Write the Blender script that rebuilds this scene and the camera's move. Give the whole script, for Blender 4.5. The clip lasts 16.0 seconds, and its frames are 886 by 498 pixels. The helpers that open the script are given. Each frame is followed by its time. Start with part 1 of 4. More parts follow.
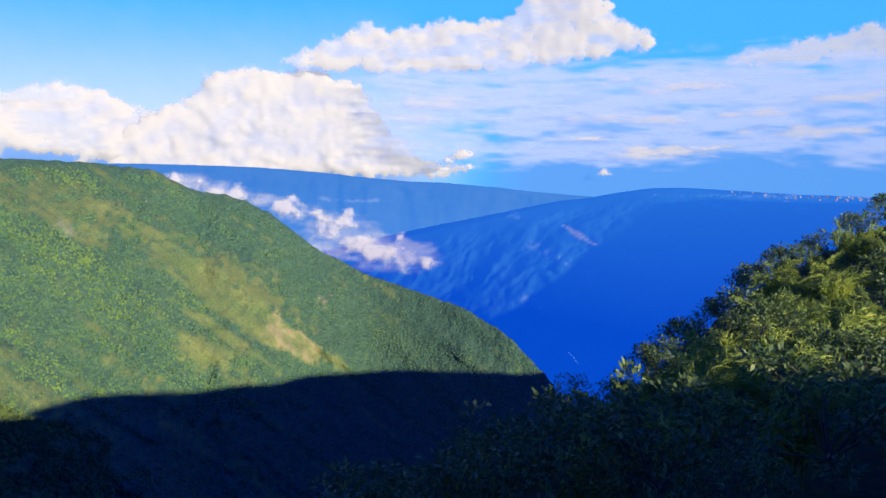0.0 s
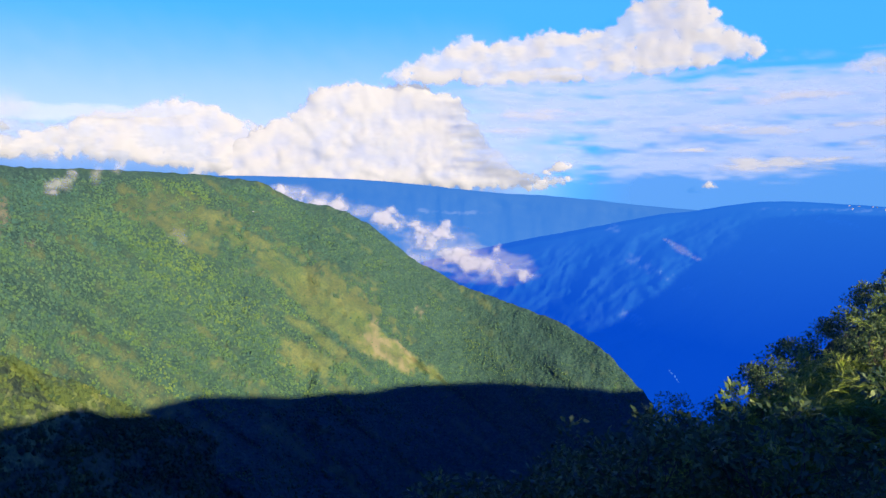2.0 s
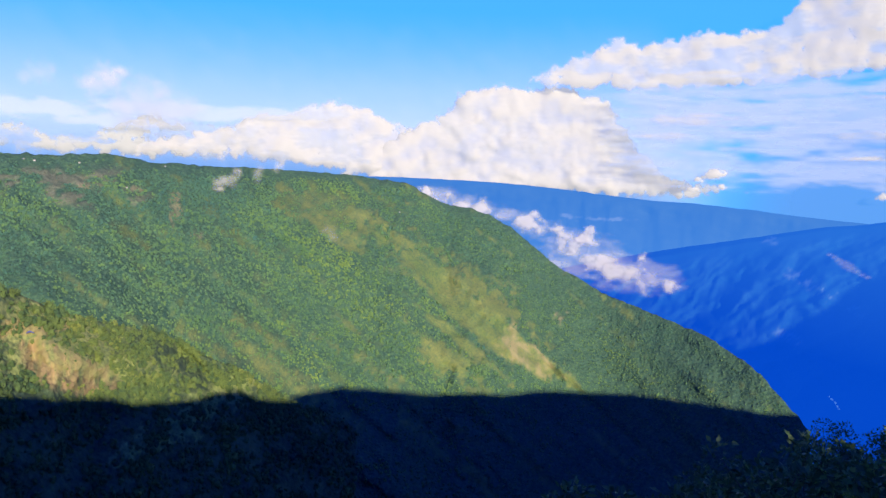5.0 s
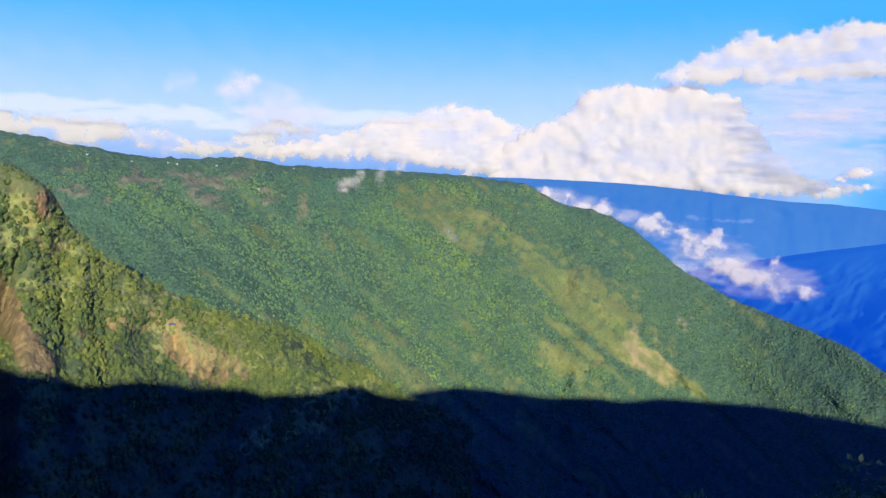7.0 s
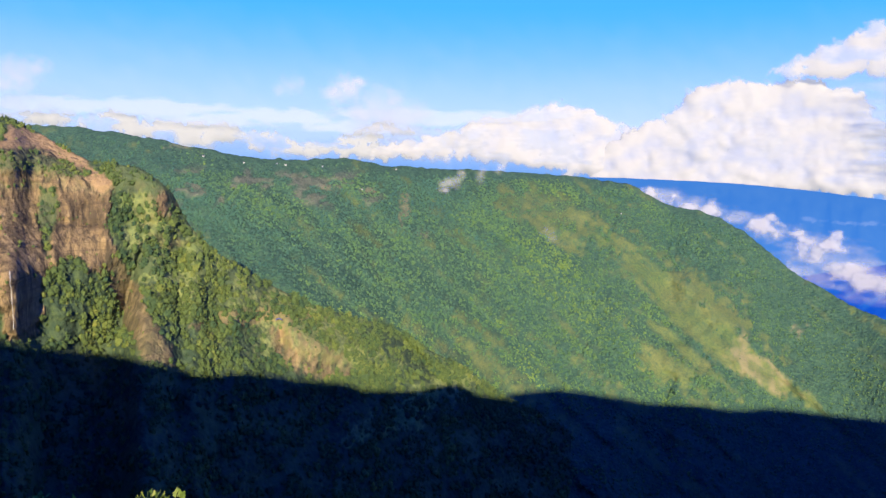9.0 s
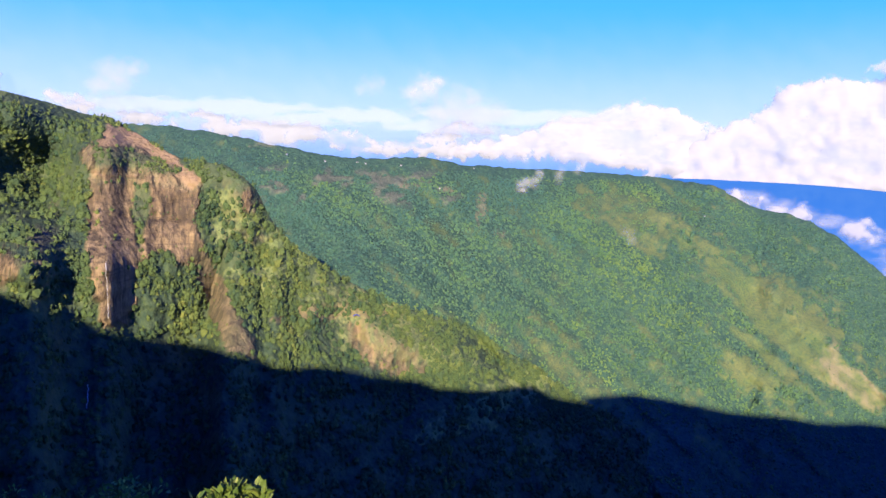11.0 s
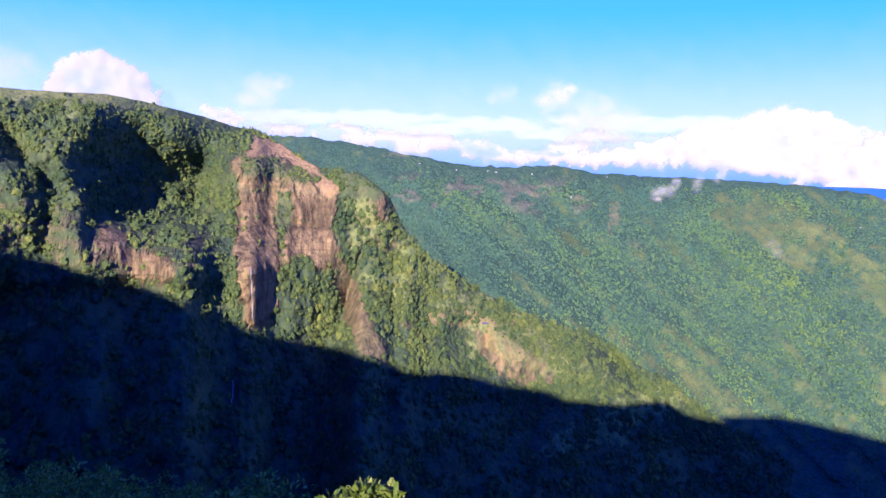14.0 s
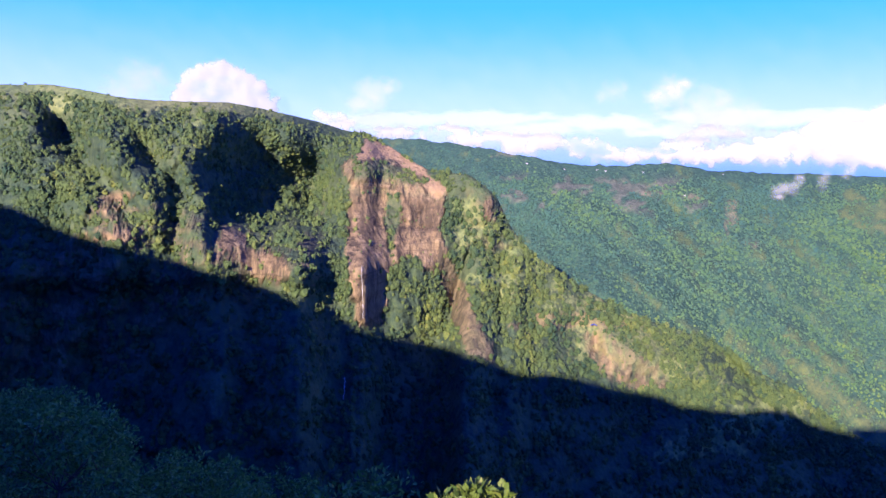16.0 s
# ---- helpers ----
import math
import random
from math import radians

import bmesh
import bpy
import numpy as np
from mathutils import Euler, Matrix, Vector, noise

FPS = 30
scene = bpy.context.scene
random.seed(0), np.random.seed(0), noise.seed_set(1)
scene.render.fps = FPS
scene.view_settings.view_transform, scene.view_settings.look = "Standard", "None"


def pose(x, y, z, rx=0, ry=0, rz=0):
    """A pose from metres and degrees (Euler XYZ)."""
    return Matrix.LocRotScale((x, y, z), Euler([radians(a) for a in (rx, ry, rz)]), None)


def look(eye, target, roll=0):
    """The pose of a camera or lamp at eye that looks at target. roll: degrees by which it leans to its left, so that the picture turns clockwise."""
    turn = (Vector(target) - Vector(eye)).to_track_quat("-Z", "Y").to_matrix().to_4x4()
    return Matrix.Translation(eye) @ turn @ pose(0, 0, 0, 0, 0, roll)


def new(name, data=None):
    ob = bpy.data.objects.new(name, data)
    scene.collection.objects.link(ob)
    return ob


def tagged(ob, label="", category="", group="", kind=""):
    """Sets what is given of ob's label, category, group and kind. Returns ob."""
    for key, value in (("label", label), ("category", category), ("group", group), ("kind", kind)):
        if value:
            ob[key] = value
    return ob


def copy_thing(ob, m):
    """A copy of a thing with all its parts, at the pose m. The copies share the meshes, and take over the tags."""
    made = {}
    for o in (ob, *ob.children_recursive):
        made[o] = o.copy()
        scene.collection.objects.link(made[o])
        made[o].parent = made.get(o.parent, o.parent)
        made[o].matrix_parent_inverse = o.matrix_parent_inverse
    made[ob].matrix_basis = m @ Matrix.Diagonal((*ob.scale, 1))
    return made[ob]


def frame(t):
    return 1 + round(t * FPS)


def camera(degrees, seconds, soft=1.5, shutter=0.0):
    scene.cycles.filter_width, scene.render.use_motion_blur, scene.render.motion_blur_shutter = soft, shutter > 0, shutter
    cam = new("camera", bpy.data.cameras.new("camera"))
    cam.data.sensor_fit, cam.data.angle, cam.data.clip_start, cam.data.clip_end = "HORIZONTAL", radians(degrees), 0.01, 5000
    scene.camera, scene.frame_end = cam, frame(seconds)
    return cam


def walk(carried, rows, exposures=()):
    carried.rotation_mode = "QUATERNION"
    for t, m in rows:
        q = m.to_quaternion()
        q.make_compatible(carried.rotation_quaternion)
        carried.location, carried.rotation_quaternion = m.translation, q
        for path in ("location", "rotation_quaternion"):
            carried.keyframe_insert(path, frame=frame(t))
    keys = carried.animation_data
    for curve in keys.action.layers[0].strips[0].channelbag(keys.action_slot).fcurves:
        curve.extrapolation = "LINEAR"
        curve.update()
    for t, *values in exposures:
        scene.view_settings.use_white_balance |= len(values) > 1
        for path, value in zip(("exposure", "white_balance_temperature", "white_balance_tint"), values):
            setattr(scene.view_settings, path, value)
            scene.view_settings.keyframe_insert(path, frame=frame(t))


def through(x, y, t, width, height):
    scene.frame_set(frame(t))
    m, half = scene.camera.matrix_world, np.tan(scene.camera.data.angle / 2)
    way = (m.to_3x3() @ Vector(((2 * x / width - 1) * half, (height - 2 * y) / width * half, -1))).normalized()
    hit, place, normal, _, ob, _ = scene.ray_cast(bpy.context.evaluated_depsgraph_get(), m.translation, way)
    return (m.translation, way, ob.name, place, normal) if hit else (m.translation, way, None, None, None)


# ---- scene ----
cam = camera(60.9, 16.0, soft=1.5)

# Seconds, heading to the left of the valley's axis, look up, lean to the right. The film-maker
# stands at the rim and turns, the lens swinging on an arm's length.
EYE = 800.0
ARM = 0.25
ROWS = [
    (0.0, 0.01, -5.60, 0.00),
    (0.5, 1.80, -5.36, 0.10),
    (1.0, 3.35, -5.13, -0.01),
    (1.5, 4.89, -4.91, -0.03),
    (2.0, 7.37, -4.69, -0.15),
    (2.5, 9.31, -4.55, -0.48),
    (3.0, 10.89, -4.47, -0.94),
    (5.5, 20.37, -4.63, -1.42),
    (6.0, 22.79, -4.69, -1.34),
    (6.5, 25.15, -4.71, -1.24),
    (7.0, 27.14, -4.71, -1.33),
    (7.5, 28.84, -4.72, -1.35),
    (8.0, 30.64, -4.77, -1.45),
    (8.5, 32.66, -4.84, -1.34),
    (9.0, 34.73, -4.87, -1.32),
    (11.5, 42.25, -5.10, -2.00),
    (12.0, 44.21, -5.08, -2.10),
    (12.5, 45.77, -5.00, -2.09),
    (13.0, 47.26, -4.93, -2.01),
    (13.5, 48.85, -4.79, -1.95),
    (14.0, 50.43, -4.74, -1.84),
    (14.5, 52.49, -4.80, -1.72),
    (15.0, 54.36, -4.86, -1.55),
    (15.5, 56.34, -4.89, -1.32),
    (16.0, 58.59, -4.92, -1.14),
]


def stance(yaw, pitch, lean):
    a = radians(yaw)
    return pose(-ARM * math.sin(a), ARM * math.cos(a), EYE, 90 + pitch, 0, yaw) @ pose(0, 0, 0, 0, 0, -lean)


walk(cam, [(t, stance(yaw, pitch, lean)) for t, yaw, pitch, lean in ROWS], [(0, 0.66, 6500, 10), (3, 0.66, 6500, 10), (6, 0.62, 6450, 11), (8, 0.62, 6450, 11), (9.5, 0.72, 6400, 13), (12.5, 0.90, 5800, 31), (15.5, 1.02, 5600, 37), (16, 1.02, 5600, 37)])

# ---- light ----
SUN_AZ, SUN_EL = 220.0, 15.4
sun_dir = Vector((-math.sin(radians(SUN_AZ)) * math.cos(radians(SUN_EL)),
                  math.cos(radians(SUN_AZ)) * math.cos(radians(SUN_EL)), math.sin(radians(SUN_EL))))
sun = new("sun", bpy.data.lights.new("sun", "SUN"))
sun.data.energy, sun.data.angle, sun.data.color = 6.6, radians(0.6), (1.0, 0.87, 0.61)
sun.matrix_world = look(sun_dir * 3000, (0, 0, 0))

world = bpy.data.worlds.new("world")
scene.world = world
world.use_nodes = True
wn, wl = world.node_tree.nodes, world.node_tree.links
wn.clear()
sky = wn.new("ShaderNodeTexSky")
sky.sky_type, sky.sun_disc = "NISHITA", False
sky.sun_elevation, sky.sun_rotation = radians(SUN_EL), radians(360 - SUN_AZ)
sky.altitude, sky.air_density, sky.dust_density, sky.ozone_density = 900, 1.0, 0.25, 2.0
tint = wn.new("ShaderNodeMix")
tint.data_type, tint.blend_type = "RGBA", "MULTIPLY"
tint.inputs[0].default_value = 1.0
tint.inputs[7].default_value = (0.15, 0.60, 3.6, 1)
back = wn.new("ShaderNodeBackground")
back.inputs[1].default_value = 0.066
wout = wn.new("ShaderNodeOutputWorld")
wl.new(sky.outputs[0], tint.inputs[6])
wl.new(tint.outputs[2], back.inputs[0])
wl.new(back.outputs[0], wout.inputs[0])

# ---- numbers and meshes ----


def hashed(ix, iy, seed):
    h = (ix.astype(np.int64) * 374761393 + iy.astype(np.int64) * 668265263 + seed * 974634777) & 0xFFFFFFFF
    h = ((h ^ (h >> 13)) * 1274126177) & 0xFFFFFFFF
    return ((h ^ (h >> 16)) & 0xFFFF) / 65535.0


def vnoise(x, y, seed=0):
    x, y = np.broadcast_arrays(np.asarray(x, float), np.asarray(y, float))
    ix, iy = np.floor(x), np.floor(y)
    fx, fy = x - ix, y - iy
    fx, fy = fx * fx * (3 - 2 * fx), fy * fy * (3 - 2 * fy)
    a, b = hashed(ix, iy, seed), hashed(ix + 1, iy, seed)
    c, d = hashed(ix, iy + 1, seed), hashed(ix + 1, iy + 1, seed)
    return (a + (b - a) * fx) * (1 - fy) + (c + (d - c) * fx) * fy


def fbm(x, y, octaves=4, seed=0):
    """Layered noise, about -1 to 1."""
    total, amp, norm = 0.0, 1.0, 0.0
    for k in range(octaves):
        total = total + amp * (2 * vnoise(x * 2**k + 13.7 * k, y * 2**k - 7.1 * k, seed + k) - 1)
        norm += amp
        amp *= 0.5
    return total / norm * 1.5


def smooth(a, b, x):
    u = np.clip((x - a) / (b - a), 0, 1)
    return u * u * (3 - 2 * u)


def table(rows, x, column=1):
    rows = sorted(rows)
    return np.interp(x, [r[0] for r in rows], [r[column] for r in rows])


def soft_table(rows, x, column=1, width=0.8):
    """A table read with its corners rounded off."""
    return sum(table(rows, x + width * k, column) for k in (-1, -0.5, 0, 0.5, 1)) / 5


def mesh_of(name, verts, faces, material, smooth_faces=True, attributes=()):
    """verts n x 3, faces m x 3 or m x 4."""
    me = bpy.data.meshes.new(name)
    verts, faces = np.ascontiguousarray(verts, np.float32), np.ascontiguousarray(faces, np.int32)
    n, m, k = len(verts), len(faces), faces.shape[1]
    me.vertices.add(n)
    me.vertices.foreach_set("co", verts.ravel())
    me.loops.add(m * k)
    me.loops.foreach_set("vertex_index", faces.ravel())
    me.polygons.add(m)
    me.polygons.foreach_set("loop_start", np.arange(0, m * k, k, dtype=np.int32))
    me.polygons.foreach_set("use_smooth", np.full(m, smooth_faces))
    for key, values in attributes:
        me.attributes.new(key, "FLOAT", "POINT").data.foreach_set("value", np.ascontiguousarray(values, np.float32).ravel())
    me.update(calc_edges=True)
    me.validate()
    me.materials.append(material)
    return me


def grid_faces(rows, cols):
    i = np.arange(rows * cols).reshape(rows, cols)
    return np.stack([i[:-1, :-1], i[:-1, 1:], i[1:, 1:], i[1:, :-1]], -1).reshape(-1, 4)


def polar(az, r, z):
    """Places at the heading az (degrees, to the left of +y), r metres off, z over the eye."""
    a = np.radians(az)
    return np.stack(np.broadcast_arrays(-np.sin(a) * r, np.cos(a) * r, z + EYE), -1)


def part(name, data, parent, label=""):
    ob = new(name, data)
    ob.parent = parent
    return tagged(ob, label)


def thing(name, place, label, category, group="", kind=""):
    ob = new(name)
    ob.location = place
    return tagged(ob, label, category, group, kind)


# ---- materials ----
class Nodes:
    def __init__(self, name):
        self.mat = bpy.data.materials.new(name)
        self.mat.use_nodes = True
        self.tree = self.mat.node_tree
        self.tree.nodes.clear()
        self.out = self.add("OutputMaterial")

    def add(self, kind, **settings):
        node = self.tree.nodes.new("ShaderNode" + kind)
        for key, value in settings.items():
            node.inputs[key.replace("_", " ")].default_value = value
        return node

    def link(self, a, b):
        self.tree.links.new(a, b)

    def noise(self, scale, detail=4.0, rough=0.6, stretch=(1, 1, 1)):
        geo = self.add("NewGeometry")
        mapping = self.add("Mapping")
        mapping.inputs["Scale"].default_value = stretch
        self.link(geo.outputs["Position"], mapping.inputs[0])
        n = self.add("TexNoise", Scale=scale, Detail=detail, Roughness=rough)
        self.link(mapping.outputs[0], n.inputs["Vector"])
        return n.outputs["Fac"]

    def cells(self, size):
        geo = self.add("NewGeometry")
        v = self.add("TexVoronoi", Scale=1 / size)
        v.feature = "SMOOTH_F1"
        self.link(geo.outputs["Position"], v.inputs["Vector"])
        return v.outputs["Distance"], v.outputs["Color"]

    def attribute(self, key):
        a = self.tree.nodes.new("ShaderNodeAttribute")
        a.attribute_name = key
        return a.outputs["Fac"]

    def island(self):
        return self.add("NewGeometry").outputs["Random Per Island"]

    def ramp(self, fac, *stops):
        node = self.add("ValToRGB")
        els = node.color_ramp.elements
        while len(els) < len(stops):
            els.new(0.5)
        for el, (at, colour) in zip(els, stops):
            el.position = at
            el.color = (*colour, 1) if len(colour) == 3 else colour
        self.link(fac, node.inputs[0])
        return node.outputs[0]

    def mix(self, fac, a, b, blend="MIX"):
        node = self.add("Mix")
        node.data_type, node.blend_type = "RGBA", blend
        for slot, value in ((0, fac), (6, a), (7, b)):
            if hasattr(value, "is_output"):
                self.link(value, node.inputs[slot])
            else:
                node.inputs[slot].default_value = value if slot == 0 else (*value, 1)
        return node.outputs[2]

    def maths(self, operation, a, b):
        node = self.add("Math")
        node.operation = operation
        for slot, value in ((0, a), (1, b)):
            if hasattr(value, "is_output"):
                self.link(value, node.inputs[slot])
            else:
                node.inputs[slot].default_value = value
        return node.outputs[0]

    def finish(self, colour, roughness=0.9, bump=None, height=1.0, specular=0.2):
        p = self.add("BsdfPrincipled", Roughness=roughness)
        p.inputs["Specular IOR Level"].default_value = specular
        self.link(colour, p.inputs["Base Color"])
        if bump is not None:
            b = self.add("Bump", Strength=0.8, Distance=height)
            self.link(bump, b.inputs["Height"])
            self.link(b.outputs[0], p.inputs["Normal"])
        self.link(p.outputs[0], self.out.inputs[0])
        return self.mat


def slope_material(name, forest, meadow, bare, rock, grain):
    """A mountainside: undergrowth, grass, bare earth and rock, told apart by the attributes meadow, bare and rock."""
    n = Nodes(name)
    fine, broad = n.noise(1 / grain, 5), n.noise(1 / (grain * 14), 5)
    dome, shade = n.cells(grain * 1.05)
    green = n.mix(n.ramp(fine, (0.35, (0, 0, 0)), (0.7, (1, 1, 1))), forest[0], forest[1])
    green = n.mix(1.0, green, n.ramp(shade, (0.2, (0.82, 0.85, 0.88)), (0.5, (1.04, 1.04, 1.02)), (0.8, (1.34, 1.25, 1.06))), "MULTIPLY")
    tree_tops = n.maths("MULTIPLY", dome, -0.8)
    grass = n.mix(n.ramp(broad, (0.35, (0, 0, 0)), (0.65, (1, 1, 1))), meadow[0], meadow[1])
    grass = n.mix(n.maths("MULTIPLY", n.ramp(fine, (0.4, (0, 0, 0)), (0.7, (1, 1, 1))), 0.62), grass, forest[0])
    earth = n.mix(fine, bare[0], bare[1])
    strata = n.noise(1 / (grain * 3.0), 6, 0.7, (0.4, 0.4, 1.1))
    ribs = n.noise(1 / (grain * 2.2), 6, 0.72, (1.1, 1.1, 0.2))
    stone = n.mix(n.ramp(strata, (0.4, (0, 0, 0)), (0.58, (1, 1, 1))), rock[0], rock[1])
    beds = n.noise(1 / (grain * 1.2), 3, 0.5, (0.06, 0.06, 1.6))
    stone = n.mix(n.ramp(beds, (0.36, (0.4, 0.4, 0.4)), (0.42, (0, 0, 0))), stone, rock[2])
    stone = n.mix(n.ramp(ribs, (0.40, (0, 0, 0)), (0.56, (1, 1, 1))), rock[2], stone)
    colour = n.mix(n.attribute("meadow"), green, grass)
    colour = n.mix(n.attribute("bare"), colour, earth)
    stone = n.mix(n.attribute("stain"), stone, rock[2])
    colour = n.mix(n.attribute("rock"), colour, stone)
    return n.finish(colour, 0.95, n.maths("ADD", n.maths("ADD", fine, n.mix(n.maths("MAXIMUM", n.attribute("meadow"), n.attribute("rock")), tree_tops, (0, 0, 0))), n.maths("MULTIPLY", n.maths("ADD", strata, ribs), n.attribute("rock"))), grain * 0.7, 0.1)


def crown_material(name, dark, mid, light, tuft):
    """Tree crowns: each its own green, broken up by tufts of the given size."""
    n = Nodes(name)
    base = n.ramp(n.attribute("tone"), (0.0, dark), (0.45, mid), (0.8, mid), (1.0, light))
    patch = n.ramp(n.noise(0.012, 4), (0.35, (0.78, 0.85, 0.9)), (0.65, (1.15, 1.07, 0.9)))
    fine = n.noise(1 / tuft, 5, 0.75)
    base = n.mix(1.0, base, n.ramp(fine, (0.32, (0.7, 0.74, 0.78)), (0.5, (1.0, 1.0, 1.0)), (0.7, (1.3, 1.24, 1.1))), "MULTIPLY")
    return n.finish(n.mix(1.0, base, patch, "MULTIPLY"), 0.9, fine, tuft * 0.8, 0.15)


def leaf_material(name, dark, light, tip):
    n = Nodes(name)
    colour = n.ramp(n.island(), (0.0, dark), (0.7, light), (1.0, tip))
    colour = n.mix(1.0, colour, n.ramp(n.noise(0.35, 3), (0.3, (0.6, 0.7, 0.7)), (0.7, (1.2, 1.1, 0.9))), "MULTIPLY")
    p = n.add("BsdfPrincipled", Roughness=0.55)
    p.inputs["Specular IOR Level"].default_value = 0.35
    t = n.add("BsdfTranslucent")
    m = n.add("MixShader", Fac=0.3)
    n.link(colour, p.inputs["Base Color"])
    n.link(colour, t.inputs["Color"])
    n.link(p.outputs[0], m.inputs[1])
    n.link(t.outputs[0], m.inputs[2])
    n.link(m.outputs[0], n.out.inputs[0])
    return n.mat


def plain_material(name, colour, roughness=0.7, vary=0.25, scale=0.6):
    n = Nodes(name)
    lo = tuple(c * (1 - vary) for c in colour)
    return n.finish(n.mix(n.noise(scale, 4), lo, tuple(min(1, c * (1 + vary)) for c in colour)), roughness)


def distance_material(name, forest, meadow, low_haze, high_haze, share):
    """Hills some kilometres off, the backdrop of the valley: the blue haze over them is painted on as emission."""
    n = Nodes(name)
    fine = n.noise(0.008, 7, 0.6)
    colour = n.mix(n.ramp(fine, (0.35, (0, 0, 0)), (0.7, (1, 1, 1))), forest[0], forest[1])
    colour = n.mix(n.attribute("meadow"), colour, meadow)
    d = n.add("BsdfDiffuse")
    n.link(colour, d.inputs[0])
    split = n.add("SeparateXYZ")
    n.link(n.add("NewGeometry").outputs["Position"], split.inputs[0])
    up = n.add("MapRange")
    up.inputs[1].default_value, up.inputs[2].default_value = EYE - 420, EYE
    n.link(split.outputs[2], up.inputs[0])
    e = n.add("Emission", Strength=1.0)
    n.link(n.mix(up.outputs[0], low_haze, high_haze), e.inputs[0])
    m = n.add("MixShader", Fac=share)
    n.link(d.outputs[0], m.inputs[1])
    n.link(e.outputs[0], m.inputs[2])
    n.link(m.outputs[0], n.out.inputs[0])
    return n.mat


def cloud_material(name, colour=(0.92, 0.92, 0.93), through=0.35, glow=(0, 0, 0), share=0.0, hollow_shade=None):
    """Cloud that thins out by its attribute body. The far sky's clouds also glow, with shade painted into the glow of
    their hollows.
    """
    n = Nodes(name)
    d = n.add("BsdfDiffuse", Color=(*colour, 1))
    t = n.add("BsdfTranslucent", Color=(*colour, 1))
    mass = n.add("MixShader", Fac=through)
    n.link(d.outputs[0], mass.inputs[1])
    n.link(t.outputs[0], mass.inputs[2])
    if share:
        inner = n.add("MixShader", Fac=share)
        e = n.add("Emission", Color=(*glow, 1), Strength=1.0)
        if hollow_shade:
            n.link(n.mix(n.attribute("deep"), glow, hollow_shade), e.inputs[0])
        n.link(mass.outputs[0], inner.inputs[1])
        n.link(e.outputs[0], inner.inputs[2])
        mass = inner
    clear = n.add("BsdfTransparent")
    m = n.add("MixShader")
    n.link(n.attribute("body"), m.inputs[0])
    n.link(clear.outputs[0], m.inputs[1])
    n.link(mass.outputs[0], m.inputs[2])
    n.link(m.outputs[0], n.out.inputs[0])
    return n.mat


# The ridge forest's bluish greens have some haze painted in.
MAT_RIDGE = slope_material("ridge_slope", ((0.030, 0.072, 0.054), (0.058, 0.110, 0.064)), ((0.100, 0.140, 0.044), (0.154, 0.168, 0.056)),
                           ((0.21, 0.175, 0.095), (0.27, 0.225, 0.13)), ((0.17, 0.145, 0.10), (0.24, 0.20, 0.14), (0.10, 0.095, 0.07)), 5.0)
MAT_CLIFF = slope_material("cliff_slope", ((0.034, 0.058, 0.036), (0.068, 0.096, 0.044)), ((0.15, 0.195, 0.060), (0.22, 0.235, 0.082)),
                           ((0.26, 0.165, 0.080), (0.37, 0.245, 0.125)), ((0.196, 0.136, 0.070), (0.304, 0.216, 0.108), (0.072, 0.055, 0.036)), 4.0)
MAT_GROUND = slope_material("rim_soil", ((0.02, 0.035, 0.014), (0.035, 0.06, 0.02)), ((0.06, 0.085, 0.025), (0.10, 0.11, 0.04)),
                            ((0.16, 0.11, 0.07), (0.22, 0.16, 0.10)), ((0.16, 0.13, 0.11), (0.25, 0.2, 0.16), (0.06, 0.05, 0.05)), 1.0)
# Far land: blue haze is painted into the emission and the base colours.
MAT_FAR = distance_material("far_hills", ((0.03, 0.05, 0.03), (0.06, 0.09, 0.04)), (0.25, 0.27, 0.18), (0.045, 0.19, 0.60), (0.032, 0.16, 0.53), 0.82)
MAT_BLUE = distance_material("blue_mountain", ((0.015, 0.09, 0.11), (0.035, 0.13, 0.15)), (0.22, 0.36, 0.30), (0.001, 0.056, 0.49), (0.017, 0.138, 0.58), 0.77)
# The dark ridge green is bluish, for haze painted into the crowns.
MAT_CROWN_FAR = crown_material("ridge_crowns", (0.044, 0.106, 0.080), (0.076, 0.144, 0.062), (0.110, 0.178, 0.054), 3.0)
MAT_CROWN_NEAR = crown_material("cliff_crowns", (0.038, 0.072, 0.038), (0.076, 0.112, 0.036), (0.130, 0.158, 0.042), 1.6)
# Emission stands in for scattered light; the last colour is hollows' painted shade.
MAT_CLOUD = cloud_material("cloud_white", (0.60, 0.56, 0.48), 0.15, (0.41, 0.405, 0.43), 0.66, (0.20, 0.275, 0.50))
# The same white cloud, dimmed in colour and glow.
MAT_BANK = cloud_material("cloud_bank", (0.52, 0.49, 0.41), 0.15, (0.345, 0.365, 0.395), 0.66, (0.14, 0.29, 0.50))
MAT_PUFF = cloud_material("cloud_puff", (0.55, 0.52, 0.49), 0.3, (0.46, 0.45, 0.49), 0.66)
MAT_STRATUS = cloud_material("cloud_grey", (0.5, 0.5, 0.5), 0.3, (0.34, 0.43, 0.70), 0.75)
MAT_STREAK = cloud_material("cloud_streak", (0.58, 0.57, 0.55), 0.3, (0.44, 0.48, 0.62), 0.6)
# Horizon haze, painted as an emission.
MAT_VEIL = cloud_material("blue_haze_glow", (0.2, 0.3, 0.5), 0.5, (0.070, 0.235, 0.60), 0.85)
MAT_PALE = cloud_material("pale_haze_glow", (0.4, 0.45, 0.5), 0.5, (0.49, 0.56, 0.72), 0.85)
MAT_SKY = cloud_material("sky_glow", (0.1, 0.2, 0.3), 0.5, (0.055, 0.385, 0.78), 0.9)
MAT_WISP = cloud_material("cloud_wisp", (0.60, 0.58, 0.55), 0.5)
